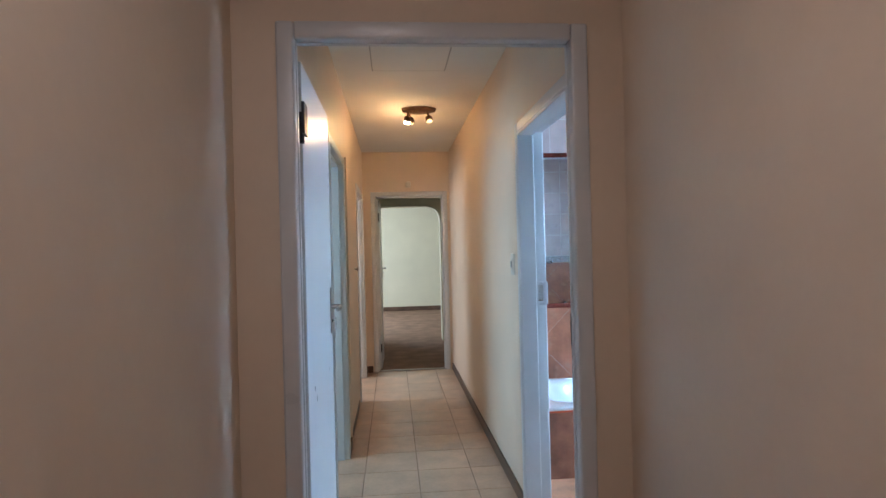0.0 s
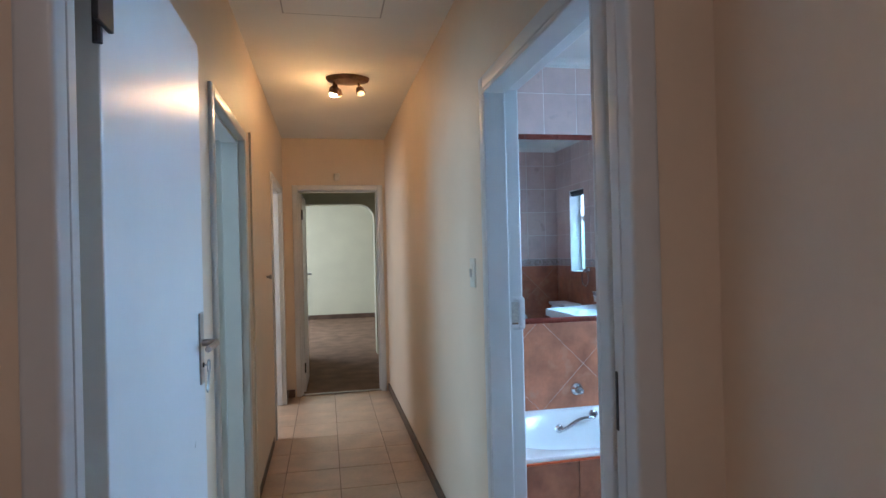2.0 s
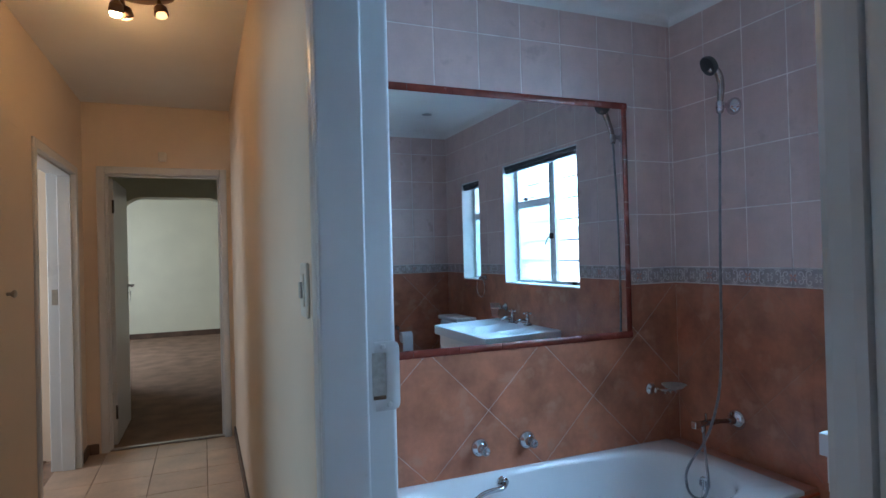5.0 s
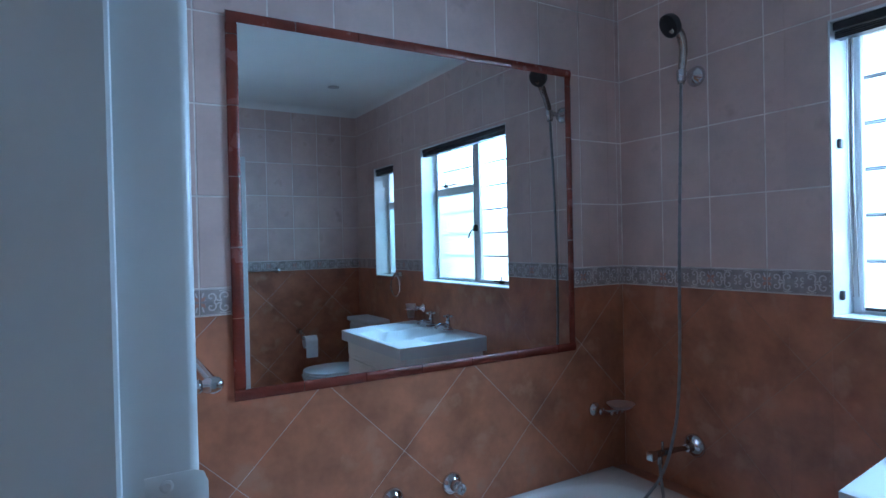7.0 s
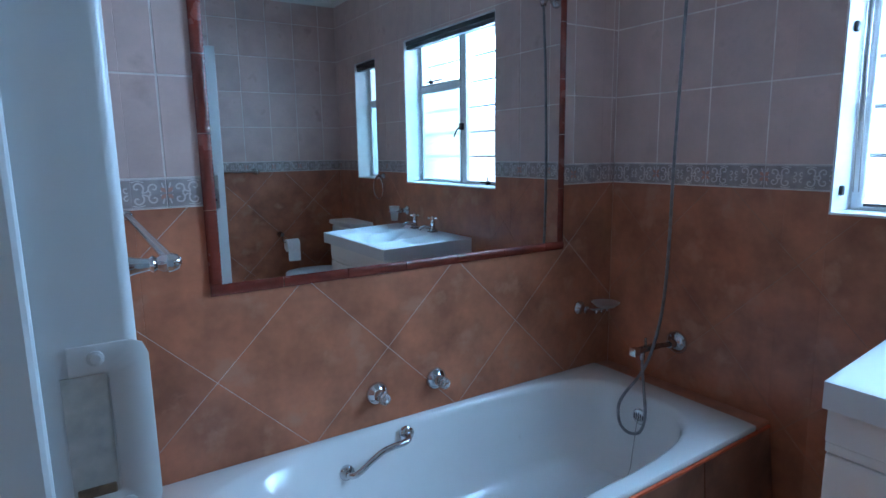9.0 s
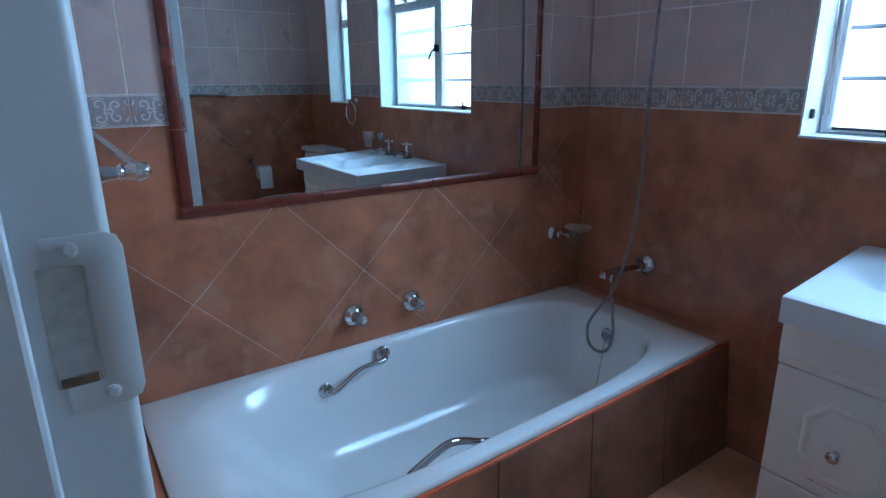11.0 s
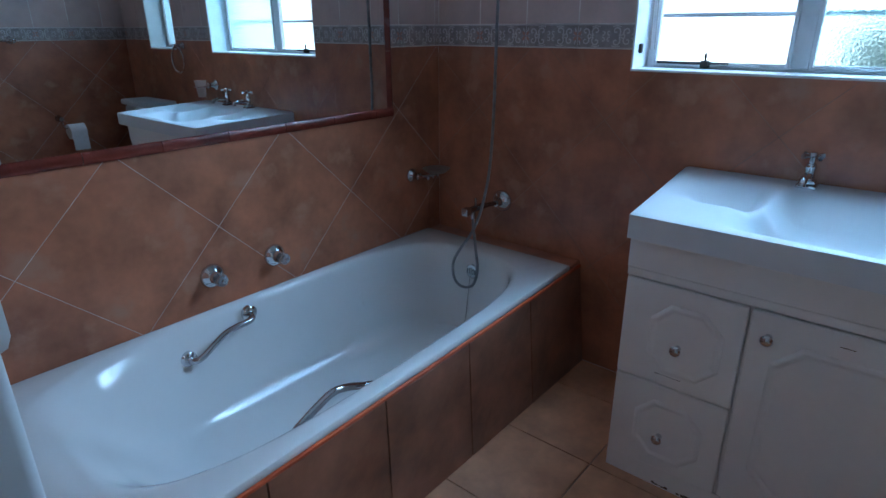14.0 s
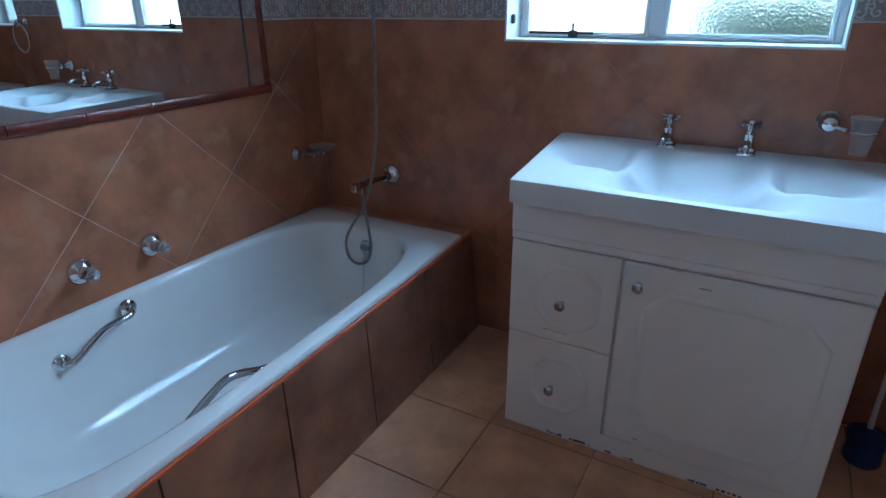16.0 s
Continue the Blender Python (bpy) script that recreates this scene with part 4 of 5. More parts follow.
def side_rail():
    t = thing("towel_rail", (0.92, 4.0, RAIL_Z), "chrome towel rail on the wall beside the mirror", "towel rail")
    for y in (RAIL_Y0, RAIL_Y1):
        m = pose(0.915, y, RAIL_Z, 0, 90, 0)
        part("mount", lathe([(0.022, 0), (0.022, 0.005), (0.014, 0.016), (0.009, 0.034), (0.007, 0.046), (0.010, 0.050), (0.007, 0.054), (0.010, 0.060), (0.0115, 0.068), (0.009, 0.076), (0.004, 0.080)], m, 24), CHROME, t, smooth=40)
    part("bar", tube([(RAIL_X, RAIL_Y0, RAIL_Z), (RAIL_X, RAIL_Y1, RAIL_Z)], 0.0065, 14), CHROME, t, smooth=40)


RAIL_X, RAIL_Y0, RAIL_Y1, RAIL_Z = 0.985, 3.40, 4.05, 1.213
side_rail()


def towel_ring():
    t = thing("towel_ring", (2.80, 2.20, 1.16), "chrome towel ring under the narrow window", "towel ring")
    m = pose(2.80, 2.21, 1.165, 0, -90, 0)
    part("mount", lathe([(0.022, 0), (0.022, 0.006), (0.012, 0.018), (0.010, 0.045), (0.015, 0.055), (0.006, 0.06)], m, 18), CHROME, t, smooth=40)
    part("ring", tube([(2.752, 2.21 + 0.075 * math.sin(a), 1.083 + 0.078 * math.cos(a)) for a in np.linspace(0, 2 * math.pi, 34)], 0.0062, 8), CHROME, t, smooth=60)


towel_ring()


def tumbler_holder():
    t = thing("tumbler_holder", (2.80, 2.52, 0.94), "chrome wall holder with a frosted glass tumbler", "tumbler holder")
    m = pose(2.80, 2.548, 0.945, 0, -90, 0)
    part("mount", lathe([(0.030, 0), (0.030, 0.006), (0.017, 0.018), (0.012, 0.040), (0.018, 0.050), (0.018, 0.056), (0.007, 0.062)], m, 24), CHROME, t, smooth=40)
    b = tube([(2.752, 2.548, 0.942), (2.744, 2.525, 0.938), (2.740, 2.508, 0.934)], 0.006, 8)
    tube([(2.740 + 0.038 * math.cos(a), 2.470 + 0.038 * math.sin(a), 0.934) for a in np.linspace(0, 2 * math.pi, 26)], 0.0035, 6, b)
    part("arm", b, CHROME, t, smooth=50)
    part("tumbler", lathe([(0.022, 0.0), (0.025, 0.03), (0.033, 0.085), (0.037, 0.098), (0.033, 0.098), (0.023, 0.035), (0.004, 0.010)], Matrix.Translation((2.740, 2.470, 0.872)), 24), FROST, t, "frosted clear tumbler", smooth=50)


tumbler_holder()


def toilet():
    t = thing("toilet", (2.55, 1.80, 0), "white close-coupled toilet with seat and cistern", "toilet")
    y = 1.80
    bm = bmesh.new()
    rings = []
    for hx, hy, cx, z, n in ((0.20, 0.12, 2.50, 0.0, 3), (0.17, 0.10, 2.50, 0.12, 2.6), (0.20, 0.14, 2.47, 0.25, 2.4), (0.25, 0.180, 2.43, 0.37, 2.4), (0.255, 0.185, 2.42, 0.411, 2.4)):
        rings.append([bm.verts.new(p) for p in superloop(cx, y, hx, hy, n, z, 36)])
    for a, b in zip(rings, rings[1:]):
        for i in range(36):
            bm.faces.new((a[i], a[(i + 1) % 36], b[(i + 1) % 36], b[i]))
    bm.faces.new(rings[-1])
    bm.faces.new(list(reversed(rings[0])))
    part("bowl", bm, CERAMIC, t, smooth=40)
    for nm, z0, z1, s in (("seat", 0.412, 0.430, 0.0), ("lid", 0.432, 0.452, 0.003)):
        bm = bmesh.new()
        rings = [[bm.verts.new(p) for p in superloop(2.41, y, 0.235 - s - k, 0.19 - s - k, 2.4, z, 36)] for k, z in ((0.005, z0), (0.0, z0 + 0.005), (0.0, z1 - 0.006), (0.008, z1))]
        for a, b in zip(rings, rings[1:]):
            for i in range(36):
                bm.faces.new((a[i], a[(i + 1) % 36], b[(i + 1) % 36], b[i]))
        bm.faces.new(rings[-1])
        bm.faces.new(list(reversed(rings[0])))
        part(nm, bm, CERAMIC, t, smooth=40)
    part("cistern", cube(2.62, 2.795, y - 0.20, y + 0.20, 0.40, 0.775, 0.025, 4), CERAMIC, t, smooth=40)
    part("cistern_lid", cube(2.605, 2.798, y - 0.215, y + 0.215, 0.776, 0.812, 0.012, 3), CERAMIC, t, smooth=40)
    part("flush_lever", tube([(2.618, y + 0.14, 0.68), (2.60, y + 0.14, 0.68), (2.595, y + 0.08, 0.672)], 0.006, 8), CHROME, t)


toilet()


def paper_holder():
    t = thing("toilet_roll_holder", (2.31, 1.40, 0.68), "chrome toilet roll holder on the tiled wall", "toilet roll holder")
    m = pose(2.26, 1.40, 0.70, -90, 0, 0)
    part("mount", lathe([(0.022, 0), (0.022, 0.006), (0.012, 0.018), (0.010, 0.05), (0.014, 0.06)], m, 16), CHROME, t, smooth=40)
    part("arm", tube(smooth_line([(2.26, 1.455, 0.70), (2.265, 1.458, 0.65), (2.29, 1.458, 0.635), (2.39, 1.458, 0.635)], 4), 0.005, 8), CHROME, t)
    r = thing("toilet_roll", (2.33, 1.458, 0.60), "white toilet roll with a hanging sheet", "toilet roll")
    part("roll", lathe([(0.020, -0.05), (0.050, -0.05), (0.050, 0.05), (0.020, 0.05)], pose(2.335, 1.458, 0.612, 0, 90, 0), 28), PAPER, r, smooth=40)
    part("sheet", cube(2.287, 2.383, 1.506, 1.5085, 0.49, 0.612), PAPER, r)


paper_holder()


def toilet_brush():
    t = thing("toilet_brush", (2.64, 2.272, 0), "dark blue toilet brush holder on the floor", "toilet brush")
    part("pot", lathe([(0.046, 0), (0.050, 0.008), (0.047, 0.045), (0.053, 0.092), (0.048, 0.092), (0.042, 0.02)], Matrix.Translation((2.64, 2.272, 0.002)), 24), BLUEP, t, smooth=40)
    part("handle", tube([(2.64, 2.272, 0.02), (2.655, 2.272, 0.20), (2.67, 2.267, 0.40)], [0.009, 0.0065, 0.008], 10), WHITE, t, "white plastic handle")
    part("collar", lathe([(0.044, 0.0), (0.026, 0.016), (0.012, 0.026)], Matrix.Translation((2.645, 2.272, 0.086)), 16), BLUEP, t)


toilet_brush()


# ---- mirror ----
def mirror():
    t = thing("wall_mirror", (1.85, 4.36, 1.5), "large wall mirror edged with russet rope-patterned trim", "mirror")
    x0, x1, z0, z1, w = 1.188, 2.512, 0.945, 2.075, 0.036
    part("glass", cube(x0 + w - 0.004, x1 - w + 0.004, 4.348, 4.358, z0 + w - 0.004, z1 - w + 0.004), MIRROR, t, "silvered mirror glass")

    def rope(a, b, vertical, fixed):
        """one length of quarter-round trim with slanting rope ridges"""
        bm = bmesh.new()
        n = max(8, int(abs(b - a) / 0.0032))
        prof = np.linspace(0, math.pi, 7)
        rings = []
        for i in range(n + 1):
            u = a + (b - a) * i / n
            ring = []
            for k, q in enumerate(prof):
                ridge = 0.0010 * max(0.0, -math.cos(q) + 0.4) * math.sin(2 * math.pi * (u / 0.0115) + q * 3.6)
                d = -math.cos(q) * w / 2
                out = 0.004 + (0.008 + ridge) * math.sin(q)
                ring.append(bm.verts.new((fixed + d, 4.356 - out, u) if vertical else (u, 4.356 - out, fixed + d)))
            rings.append(ring)
        for p, q in zip(rings, rings[1:]):
            for k in range(6):
                bm.faces.new((p[k], p[k + 1], q[k + 1], q[k]))
        bm.faces.new(rings[0])
        bm.faces.new(rings[-1])
        bmesh.ops.recalc_face_normals(bm, faces=bm.faces)
        part("trim_tile", bm, RUSSET, t, smooth=50)

    step = 0.205
    u = x0
    while u < x1 - 0.01:
        v = min(u + step, x1)
        for f in (z0 + w / 2, z1 - w / 2):
            rope(u + 0.0012, v - 0.0012, False, f)
        u = v
    u = z0 + w
    while u < z1 - w - 0.01:
        v = min(u + step, z1 - w)
        for f in (x0 + w / 2, x1 - w / 2):
            rope(u + 0.0012, v - 0.0012, True, f)
        u = v


mirror()


# ---- corridor fittings ----
def ceiling_lamp():
    cx, cy = 0.385, 4.87
    t = thing("ceiling_spot_lamp", (cx, cy, H), "oval brass ceiling lamp with one lit spot and two given a dim glow", "ceiling lamp")
    bm = bmesh.new()
    rings = []
    for s, z in ((1.0, H), (1.0, H - 0.010), (0.93, H - 0.030), (0.5, H - 0.040)):
        rings.append([bm.verts.new((cx + 0.140 * s * math.cos(a), cy + 0.085 * s * math.copysign(abs(math.sin(a)) ** 1.5, math.sin(a)), z)) for a in (2 * math.pi * i / 40 for i in range(40))])
    for a, b in zip(rings, rings[1:]):
        for i in range(40):
            bm.faces.new((a[i], a[(i + 1) % 40], b[(i + 1) % 40], b[i]))
    bm.faces.new(rings[-1])
    bmesh.ops.recalc_face_normals(bm, faces=bm.faces)
    part("base_plate", bm, BRASS, t, smooth=40)
    for dx, dy, tilt, turn, lit in ((-0.085, -0.01, 22, 200, True), (-0.075, 0.045, 35, 160, False), (0.07, 0.0, 14, 40, False)):
        m = pose(cx + dx, cy + dy, H - 0.030) @ pose(0, 0, 0, 0, 0, turn) @ pose(0, 0, 0, 180 - tilt, 0, 0)
        arm = part("spot_arm", lathe([(0.010, -0.004), (0.008, 0.028), (0.014, 0.034)], m, 12), BRASS, t)
        part("spot_cup", lathe([(0.013, 0.030), (0.026, 0.042), (0.030, 0.075), (0.027, 0.075), (0.022, 0.05)], m, 20), BRASS, arm, smooth=40)
        prof = [(0.014, 0.060), (0.022, 0.072), (0.025, 0.084), (0.019, 0.096), (0.006, 0.101)] if lit else [(0.014, 0.060), (0.022, 0.074), (0.023, 0.084), (0.012, 0.090)]
        part("bulb", lathe(prof, m, 18), BULB if lit else BULBDIM, arm, "lit warm bulb" if lit else "golden reflector bulb given a dim glow", smooth=50)
        if lit:
            l = new("lamp_light", bpy.data.lights.new("lamp_light", "POINT"))
            l.data.energy, l.data.color, l.data.shadow_soft_size = 2.0, WARM, 0.03
            l.matrix_world = Matrix.Translation(m @ Vector((0, 0, 0.16)))
        # the two dim bulbs' beams are added to brighten the corridor's end wall
        b = new("lamp_beam", bpy.data.lights.new("lamp_beam", "SPOT"))
        b.data.energy, b.data.color, b.data.shadow_soft_size = 5.5 if lit else 4.0, WARM, 0.03
        b.data.spot_size, b.data.spot_blend = radians(100), 1.0
        b.matrix_world = look(m @ Vector((0, 0, 0.125)), (-0.18, 4.05, 2.10) if lit else (0.15, 6.93, 2.0))


ceiling_lamp()


def hatch():
    x0, x1, y0, y1 = 0.045, 0.508, 3.20, 3.875
    t = thing("ceiling_hatch", ((x0 + x1) / 2, (y0 + y1) / 2, H), "white ceiling trapdoor in a thin frame", "ceiling hatch", kind="structure")
    part("panel", cube(x0 + 0.008, x1 - 0.008, y0 + 0.008, y1 - 0.008, H - 0.006, H + 0.0), CEILING, t)
    for q in ((x0, x1, y0, y0 + 0.006), (x0, x1, y1 - 0.006, y1), (x0, x0 + 0.006, y0 + 0.006, y1 - 0.006), (x1 - 0.006, x1, y0 + 0.006, y1 - 0.006)):
        part("edge", cube(*q, H - 0.005, H), STEEL, t)


hatch()


def light_switch():
    t = thing("light_switch", (0.82, 3.40, 1.30), "cream plastic light switch on the corridor wall", "light switch")
    part("plate", cube(0.811, 0.8195, 3.362, 3.437, 1.238, 1.358, 0.004), PLASTIC, t)
    p = part("rocker_frame", cube(0.808, 0.8112, 3.378, 3.421, 1.262, 1.334, 0.002), PLASTIC, t)
    b = cube(0.803, 0.8085, 3.386, 3.413, 1.280, 1.316, 0.003)
    part("rocker", b, STEEL, p)


light_switch()


def sensor():
    t = thing("alarm_sensor", (0.34, 6.93, 2.15), "small cream alarm sensor above the far door", "sensor")
    part("body", cube(0.315, 0.372, 6.892, 6.929, 2.115, 2.185, 0.010, 3), PLASTIC, t)
    part("lens", cube(0.324, 0.363, 6.889, 6.893, 2.150, 2.176, 0.002), PLASTIC, t)


sensor()
tagged(part("ceiling_downlight", lathe([(0.030, 0.0), (0.042, 0.002), (0.040, 0.007), (0.028, 0.004)], Matrix.Translation((2.35, 2.10, H - 0.006)), 22), STEEL, None), "small recessed downlight in the bathroom ceiling, unlit", "downlight")


# unseen lamp body, added to go with the light put into the passage
def added_entrance_lamp():
    t = thing("ceiling_lamp", (0.02, 0.45, H), "unseen round white ceiling lamp, added to light the entrance passage", "ceiling lamp")
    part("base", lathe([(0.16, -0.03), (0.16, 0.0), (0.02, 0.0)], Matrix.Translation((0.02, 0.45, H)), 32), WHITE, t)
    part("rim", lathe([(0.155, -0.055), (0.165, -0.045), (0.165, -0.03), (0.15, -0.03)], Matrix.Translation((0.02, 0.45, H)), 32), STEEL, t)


added_entrance_lamp()


# ---- tiles ----
def clip(poly, a0, a1, b0, b1):
    for axis, lim, keep in ((0, a0, 1), (0, a1, -1), (1, b0, 1), (1, b1, -1)):
        out = []
        for i, p in enumerate(poly):
            q = poly[(i + 1) % len(poly)]
            dp, dq = (p[axis] - lim) * keep, (q[axis] - lim) * keep
            if dp >= 0:
                out.append(p)
            if dp * dq < 0:
                k = dp / (dp - dq)
                out.append((p[0] + (q[0] - p[0]) * k, p[1] + (q[1] - p[1]) * k))
        poly = out
        if len(poly) < 3:
            return []
    return poly


def slab(poly, place, depth, edge=0.0009):
    """A tile: the polygon's face, a small chamfer and sides, set by place(u, v, out)."""
    area2 = sum(p[0] * q[1] - q[0] * p[1] for p, q in zip(poly, poly[1:] + poly[:1]))
    if abs(area2) < 0.00012:
        return None
    cu, cv = sum(p[0] for p in poly) / len(poly), sum(p[1] for p in poly) / len(poly)
    bm = bmesh.new()
    rows = []
    for k, d in ((0.0, 0.0), (0.0, depth - edge), (1.0, depth)):
        row = []
        for u, v in poly:
            l = math.hypot(u - cu, v - cv) or 1
            row.append(bm.verts.new(place(u - (u - cu) / l * edge * k * 1.4, v - (v - cv) / l * edge * k * 1.4, d)))
        rows.append(row)
    n = len(poly)
    for a, b in zip(rows, rows[1:]):
        for i in range(n):
            bm.faces.new((a[i], a[(i + 1) % n], b[(i + 1) % n], b[i]))
    bm.faces.new(rows[-1])
    bmesh.ops.recalc_face_normals(bm, faces=bm.faces)
    return bm


def minus(zones, hole):
    """Split rectangles (a0, a1, b0, b1) round a hole."""
    out = []
    for a0, a1, b0, b1 in zones:
        h0, h1, k0, k1 = hole
        if h0 >= a1 or h1 <= a0 or k0 >= b1 or k1 <= b0:
            out.append((a0, a1, b0, b1))
            continue
        for z in ((a0, h0, b0, b1), (h1, a1, b0, b1), (max(a0, h0), min(a1, h1), b0, k0), (max(a0, h0), min(a1, h1), k1, b1)):
            if z[1] - z[0] > 0.002 and z[3] - z[2] > 0.002:
                out.append(z)
    return out


def scroll_quads():
    """Flat strips of one border tile's scrollwork, 0.2095 by 0.079, centred."""
    base = []

    def spiral(cx, cy, r0, r1, a0, a1, w):
        pts = [(cx + (r0 + (r1 - r0) * k) * math.cos(a0 + (a1 - a0) * k), cy + (r0 + (r1 - r0) * k) * math.sin(a0 + (a1 - a0) * k)) for k in np.linspace(0, 1, 13)]
        strip(pts, w)

    def strip(pts, w):
        for (xa, ya), (xb, yb) in zip(pts, pts[1:]):
            l = math.hypot(xb - xa, yb - ya)
            nx, ny = -(yb - ya) / l * w, (xb - xa) / l * w
            base.append([(xa + nx, ya + ny), (xa - nx, ya - ny), (xb - nx, yb - ny), (xb + nx, yb + ny)])

    spiral(0.036, 0.016, 0.002, 0.0165, 5.6, -0.9, 0.0021)
    spiral(0.074, 0.014, 0.002, 0.0150, -2.4, 4.2, 0.0021)
    spiral(0.011, 0.012, 0.001, 0.0095, 0.4, 5.0, 0.0018)
    strip([(0.046, 0.002), (0.056, 0.004), (0.063, 0.010)], 0.0018)
    strip([(0.090, 0.004), (0.098, 0.014), (0.094, 0.027)], 0.0018)
    strip([(0.022, 0.030), (0.036, 0.033), (0.052, 0.030)], 0.0014)
    quads = [[(x * sx, y * sy) for x, y in q] for q in base for sx in (1, -1) for sy in (1, -1)]
    for y in (-0.0365, 0.0365):
        quads.append([(-0.1035, y - 0.0012), (0.1035, y - 0.0012), (0.1035, y + 0.0012), (-0.1035, y + 0.0012)])
    return quads


def flat_mesh(name, polys, mat):
    bm = bmesh.new()
    for p in polys:
        bm.faces.new([bm.verts.new((x, y, 0.0007)) for x, y in p])
    me = bpy.data.meshes.new(name)
    bm.to_mesh(me)
    bm.free()
    me.materials.append(mat)
    return me


def bud_relief():
    bm = bmesh.new()
    for k in range(4):
        a = k * math.pi / 2 + math.pi / 4
        vs = [bm.verts.new((0.017 * r * math.cos(a + o), 0.017 * r * math.sin(a + o), 0.0009)) for r, o in ((0.1, 0), (0.8, 0.45), (1.3, 0), (0.8, -0.45))]
        bm.faces.new(vs)
    me = bpy.data.meshes.new("bud")
    bm.to_mesh(me)
    bm.free()
    me.materials.append(BANDROSE)
    return me


SCROLLS = scroll_quads()
RELIEF, BUD = flat_mesh("relief", SCROLLS, BANDLINE), bud_relief()
BAND0, BAND1 = 1.198, 1.277


def tile_wall(parent, place, turn, a0, a1, ref, diag_ref, holes, bed=None):
    """Upper tiles, border and diagonal lower tiles of one wall; ref: a vertical joint; diag_ref: a node of the diamonds at z 0.69."""
    top, pitch, rise, g = H - 0.03, 0.2095, 0.2615, 0.0024
    zones = [(a0, a1, 0.0, top)]
    for h in holes:
        zones = minus(zones, h)

    def lay(name, poly, mat, depth):
        for z in zones:
            c = clip(poly, *z)
            if len(c) >= 3:
                bm = slab(c, place, depth)
                if bm:
                    part(name, bm, mat, parent)

    k0 = math.floor((a0 - ref) / pitch)
    for k in range(k0, k0 + int((a1 - a0) / pitch) + 3):
        u = ref + k * pitch
        if u > a1 or u + pitch < a0:
            continue
        z = BAND1
        while z < top:
            lay("wall_tile", [(u + g, z + g), (u + pitch - g, z + g), (u + pitch - g, z + rise - g), (u + g, z + rise - g)], PINK, 0.0015)
            z += rise
        cu = u + pitch / 2
        band = [(u + 0.001, BAND0 + 0.001), (u + pitch - 0.001, BAND0 + 0.001), (u + pitch - 0.001, BAND1 - 0.001), (u + 0.001, BAND1 - 0.001)]
        full = u >= a0 and u + pitch <= a1 and not any(h[0] < u + pitch and h[1] > u and h[2] < BAND1 and h[3] > BAND0 for h in holes)
        if full:
            bm = slab(band, place, 0.002)
            tile = part("border_tile", bm, BANDBASE, parent)
            for nm, me, at in (("relief", RELIEF, (cu,)), ("bud", BUD, (u + 0.0005,))):
                for c in at:
                    o = new(nm, me)
                    o.parent = tile
                    o.matrix_basis = Matrix.Translation(place(c, (BAND0 + BAND1) / 2, 0.002)) @ turn
        else:
            for z in zones:
                c = clip(band, *z)
                bm = slab(c, place, 0.002) if len(c) >= 3 else None
                if bm:
                    tile = part("border_tile", bm, BANDBASE, parent)
                    mid = (BAND0 + BAND1) / 2
                    # a turned wall runs its motif the other way
                    way = 1 if (place(1, 0, 0) - place(0, 0, 0)).dot(turn.to_3x3() @ Vector((1, 0, 0))) > 0 else -1
                    cut = [clip([(way * x + cu, y + mid) for x, y in q], *z) for q in SCROLLS]
                    cut = [[(way * (x - cu), y - mid) for x, y in q] for q in cut if len(q) >= 3]
                    if cut:
                        o = new("relief", flat_mesh("relief", cut, BANDLINE))
                        o.parent = tile
                        o.matrix_basis = Matrix.Translation(place(cu, mid, 0.002)) @ turn
    # grout behind the lower tiles; its colour carries how dim the wall is
    if bed:
        for z in zones:
            c = clip([(a0, 0.0), (a1, 0.0), (a1, BAND0 - 0.001), (a0, BAND0 - 0.001)], *z)
            bm = slab(c, place, 0.0007, 0.0002) if len(c) >= 3 else None
            if bm:
                part("grout_bed", bm, bed, parent, "dull grout bed, its colour toned to the light on each wall")
    half = 0.273
    e = 0.0012
    rows = range(-3, 4)
    n0 = math.floor((a0 - diag_ref) / half) - 1
    for i in range(n0, n0 + int((a1 - a0) / half) + 4):
        for j in rows:
            if (i + j) % 2 == 0:
                continue
            cu, cv = diag_ref + i * half, 0.690 + j * half
            poly = [(cu - half + e, cv), (cu, cv - half + e), (cu + half - e, cv), (cu, cv + half - e)]
            poly = clip(poly, a0, a1, 0.0, BAND0 - 0.001)
            if len(poly) >= 3:
                lay("wall_tile", poly, TERRA, 0.0015)


O = bpy.data.objects
tile_wall(O["wall_bath_north"], lambda u, v, d: Vector((u, 4.3615 - d, v)), pose(0, 0, 0, 90, 0, 0), 0.916, 2.80, 1.103, 1.735, [(1.02, 2.725, 0, 0.40)], GROUTM)
tile_wall(O["wall_bath_window"], lambda u, v, d: Vector((2.8015 - d, u, v)), pose(0, 0, 0, 0, -90, 0) @ pose(0, 0, 0, 0, 0, 90), 1.40, 4.36, 3.939, 4.149 + 0.273, [(2.55, 3.53, 1.13, 2.045), (1.76, 2.12, 1.14, 2.0), (3.66, 4.36, 0, 0.39)], GROUTDIM)
tile_wall(O["wall_bath_south"], lambda u, v, d: Vector((u, 1.3985 + d, v)), pose(0, 0, 0, 90, 0, 180), 0.916, 2.80, 2.242, 1.735, [], GROUTM)
tile_wall(O["wall_bath_west"], lambda u, v, d: Vector((0.9135 + d, u, v)), pose(0, 0, 0, 0, 90, 0) @ pose(0, 0, 0, 0, 0, 90), 1.40, 4.36, 3.939, 4.149, [(2.165, 3.145, 0, 2.025)], GROUTM)


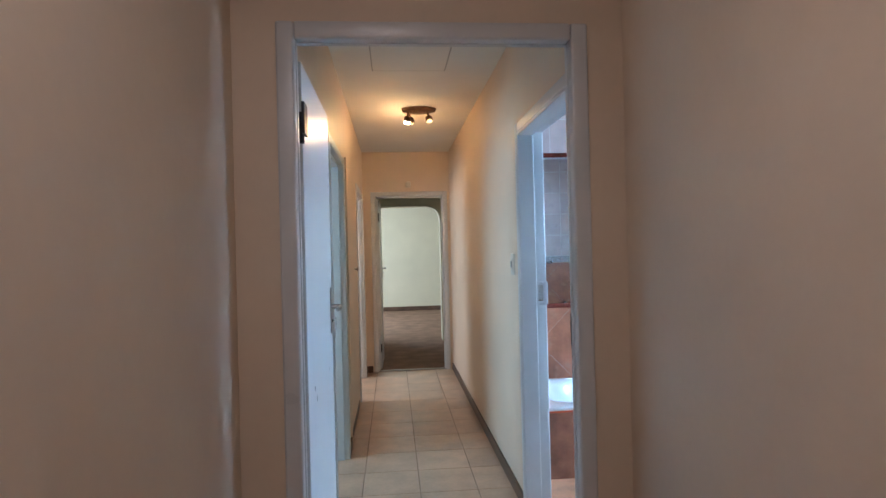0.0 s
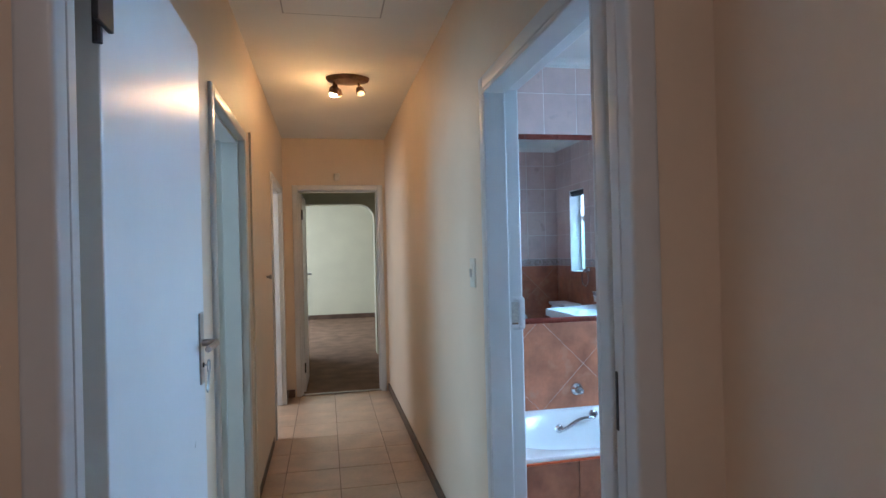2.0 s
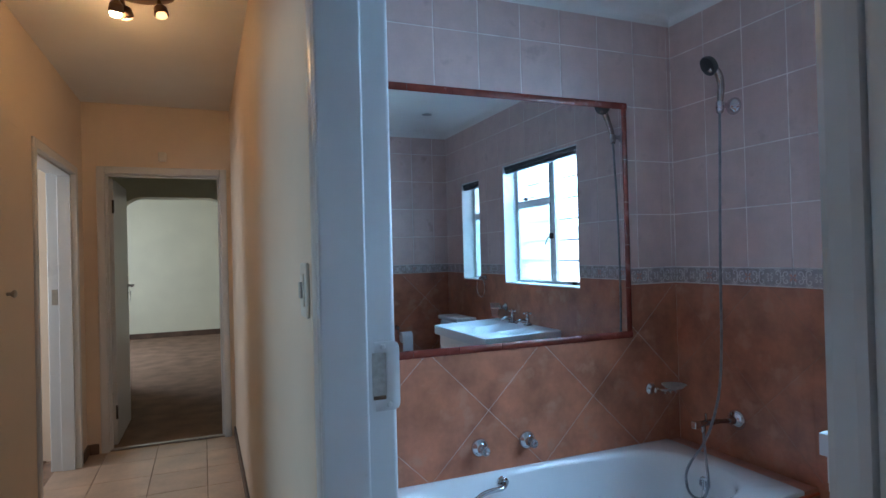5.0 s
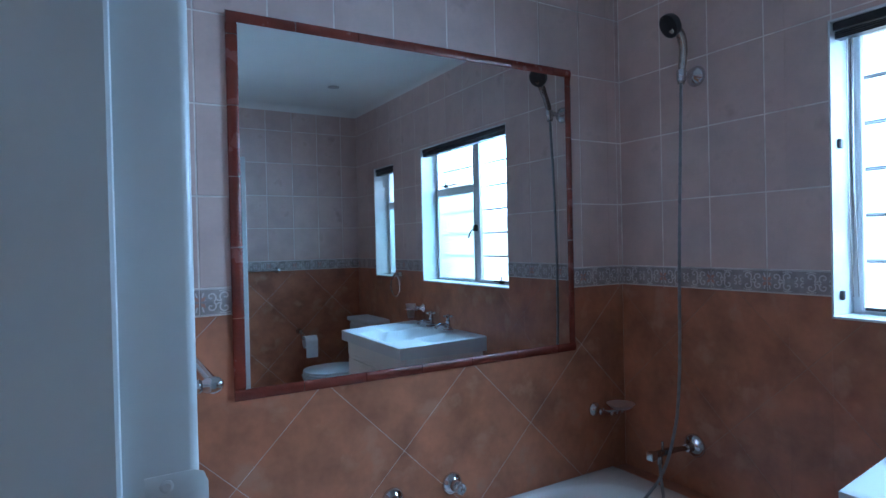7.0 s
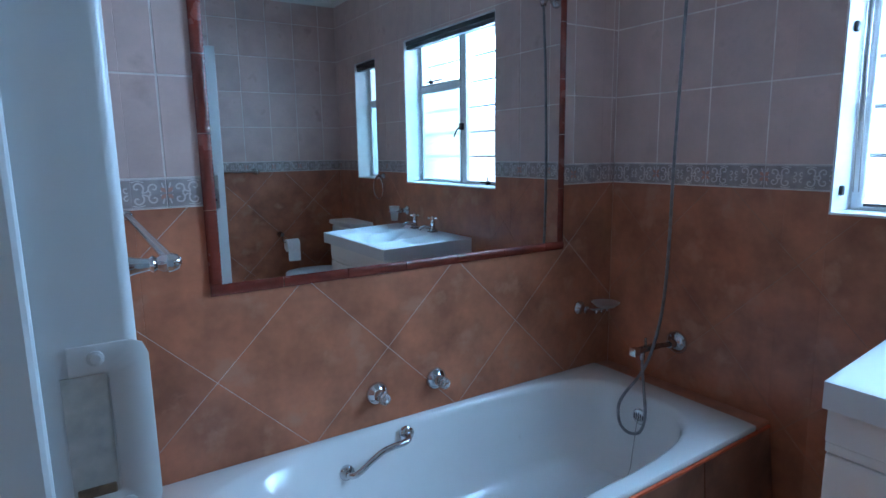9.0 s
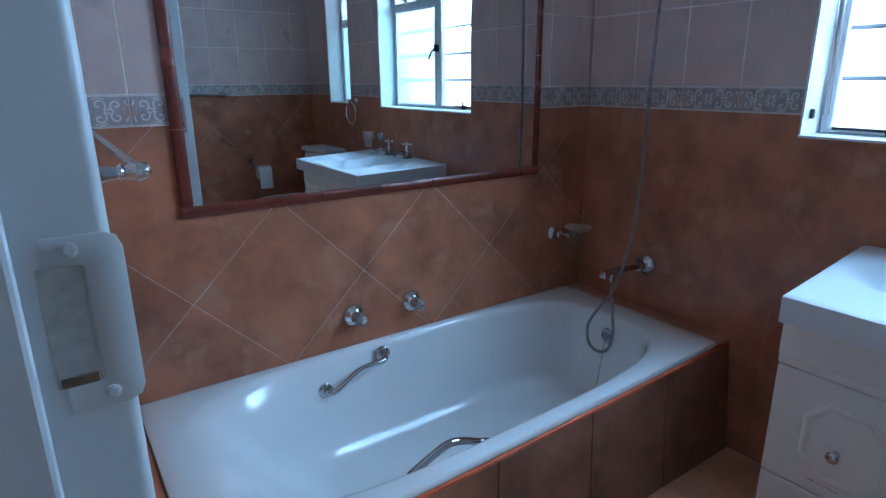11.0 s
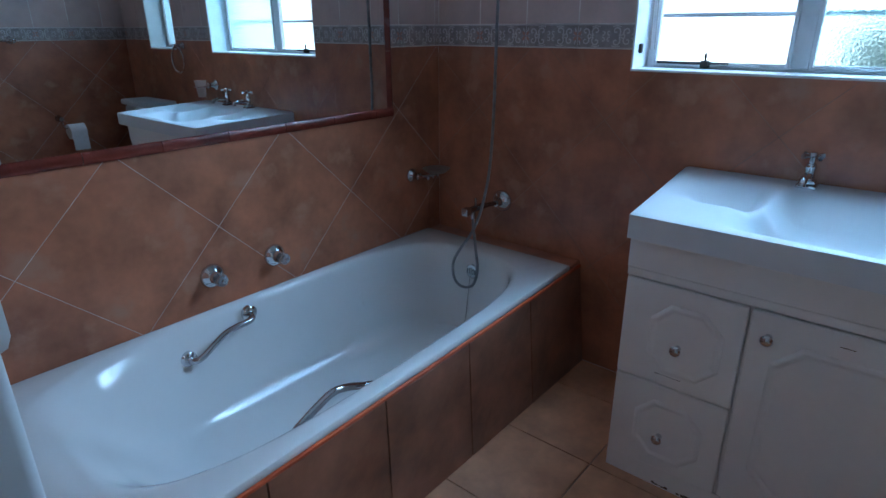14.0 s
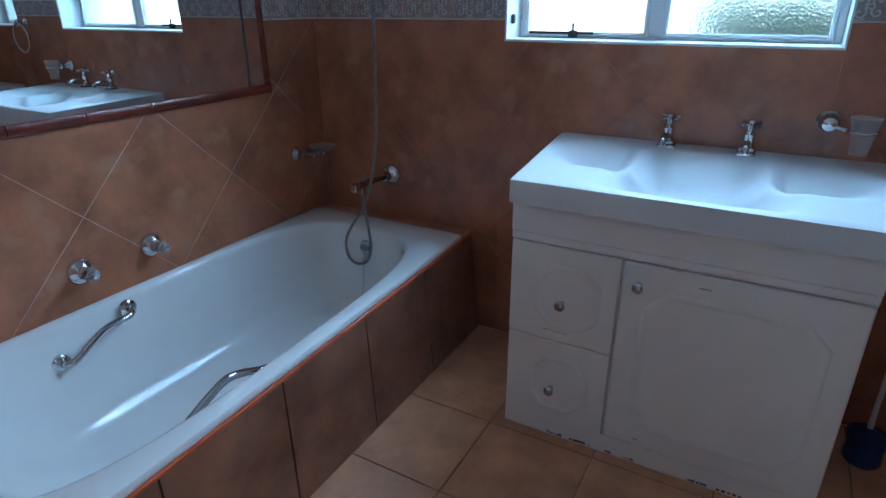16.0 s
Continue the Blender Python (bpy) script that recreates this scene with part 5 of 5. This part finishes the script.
def apron():
    t = thing("bath_apron", (1.87, 3.6, 0), "brown tiled panel along the bath with an orange sealed edge", "bath panel")
    part("panel", taper(cube(0.917, 2.798, 3.626, 3.640, 0.0, 0.401)), GROUTM, t)
    xs = [0.917, 1.352, 1.705, 2.060, 2.415, 2.798]
    for a, b in zip(xs, xs[1:]):
        bm = slab([(a + 0.002, 0.002), (b - 0.002, 0.002), (b - 0.002, 0.399), (a + 0.002, 0.399)], lambda u, v, d: Vector((u, 3.612 - d, v)), 0.012)
        part("apron_tile", taper(bm), APRON, t)
    part("edge_trim", taper(cube(0.917, 2.798, 3.5985, 3.630, 0.3995, 0.4095, 0.003)), ORANGE, t, "orange-red edging under the bath rim")
    part("end_ledge", taper(cube(2.719, 2.799, 3.606, 4.358, 0.410, 0.424, 0.003)), TERRA, t)
    part("end_ledge", taper(cube(0.917, 1.002, 3.606, 4.358, 0.410, 0.424, 0.003)), TERRA, t)


APRON = material("brown_apron_tile", (0.295, 0.122, 0.072), 0.34, vary=0.32, scale=7, grain=30, bump=0.1, per_object=0.06, coat=0.15)
apron()


def floor_tiles(parent, mat, x0, x1, y0, y1, rx, ry, px, py):
    g = 0.0022
    meshes = {}
    i = math.floor((x0 - rx) / px)
    while rx + i * px < x1:
        j = math.floor((y0 - ry) / py)
        while ry + j * py < y1:
            a, b = max(x0, rx + i * px) + g, min(x1, rx + (i + 1) * px) - g
            c, d = max(y0, ry + j * py) + g, min(y1, ry + (j + 1) * py) - g
            if b - a > 0.01 and d - c > 0.01:
                key = (round(b - a, 4), round(d - c, 4))
                if key not in meshes:
                    w, h = (b - a) / 2, (d - c) / 2
                    bm = slab([(-w, -h), (w, -h), (w, h), (-w, h)], lambda u, v, k: Vector((u, v, k)), 0.006)
                    if bm is None:
                        j += 1
                        continue
                    me = bpy.data.meshes.new("floor_tile")
                    bm.to_mesh(me)
                    bm.free()
                    me.materials.append(mat)
                    meshes[key] = me
                o = new("floor_tile", meshes[key])
                o.parent = parent
                o.matrix_basis = Matrix.Translation(((a + b) / 2, (c + d) / 2, -0.006))
            j += 1
        i += 1


floor_tiles(O["floor_bathroom"], FLOORT, 0.87, 2.80, 1.40, 3.66, 1.932, 3.30, 0.333, 0.333)
floor_tiles(O["floor_corridor"], HALLT, -0.33, 0.87, -2.4, 6.95, 0.275, 4.22, 0.333, 0.345)
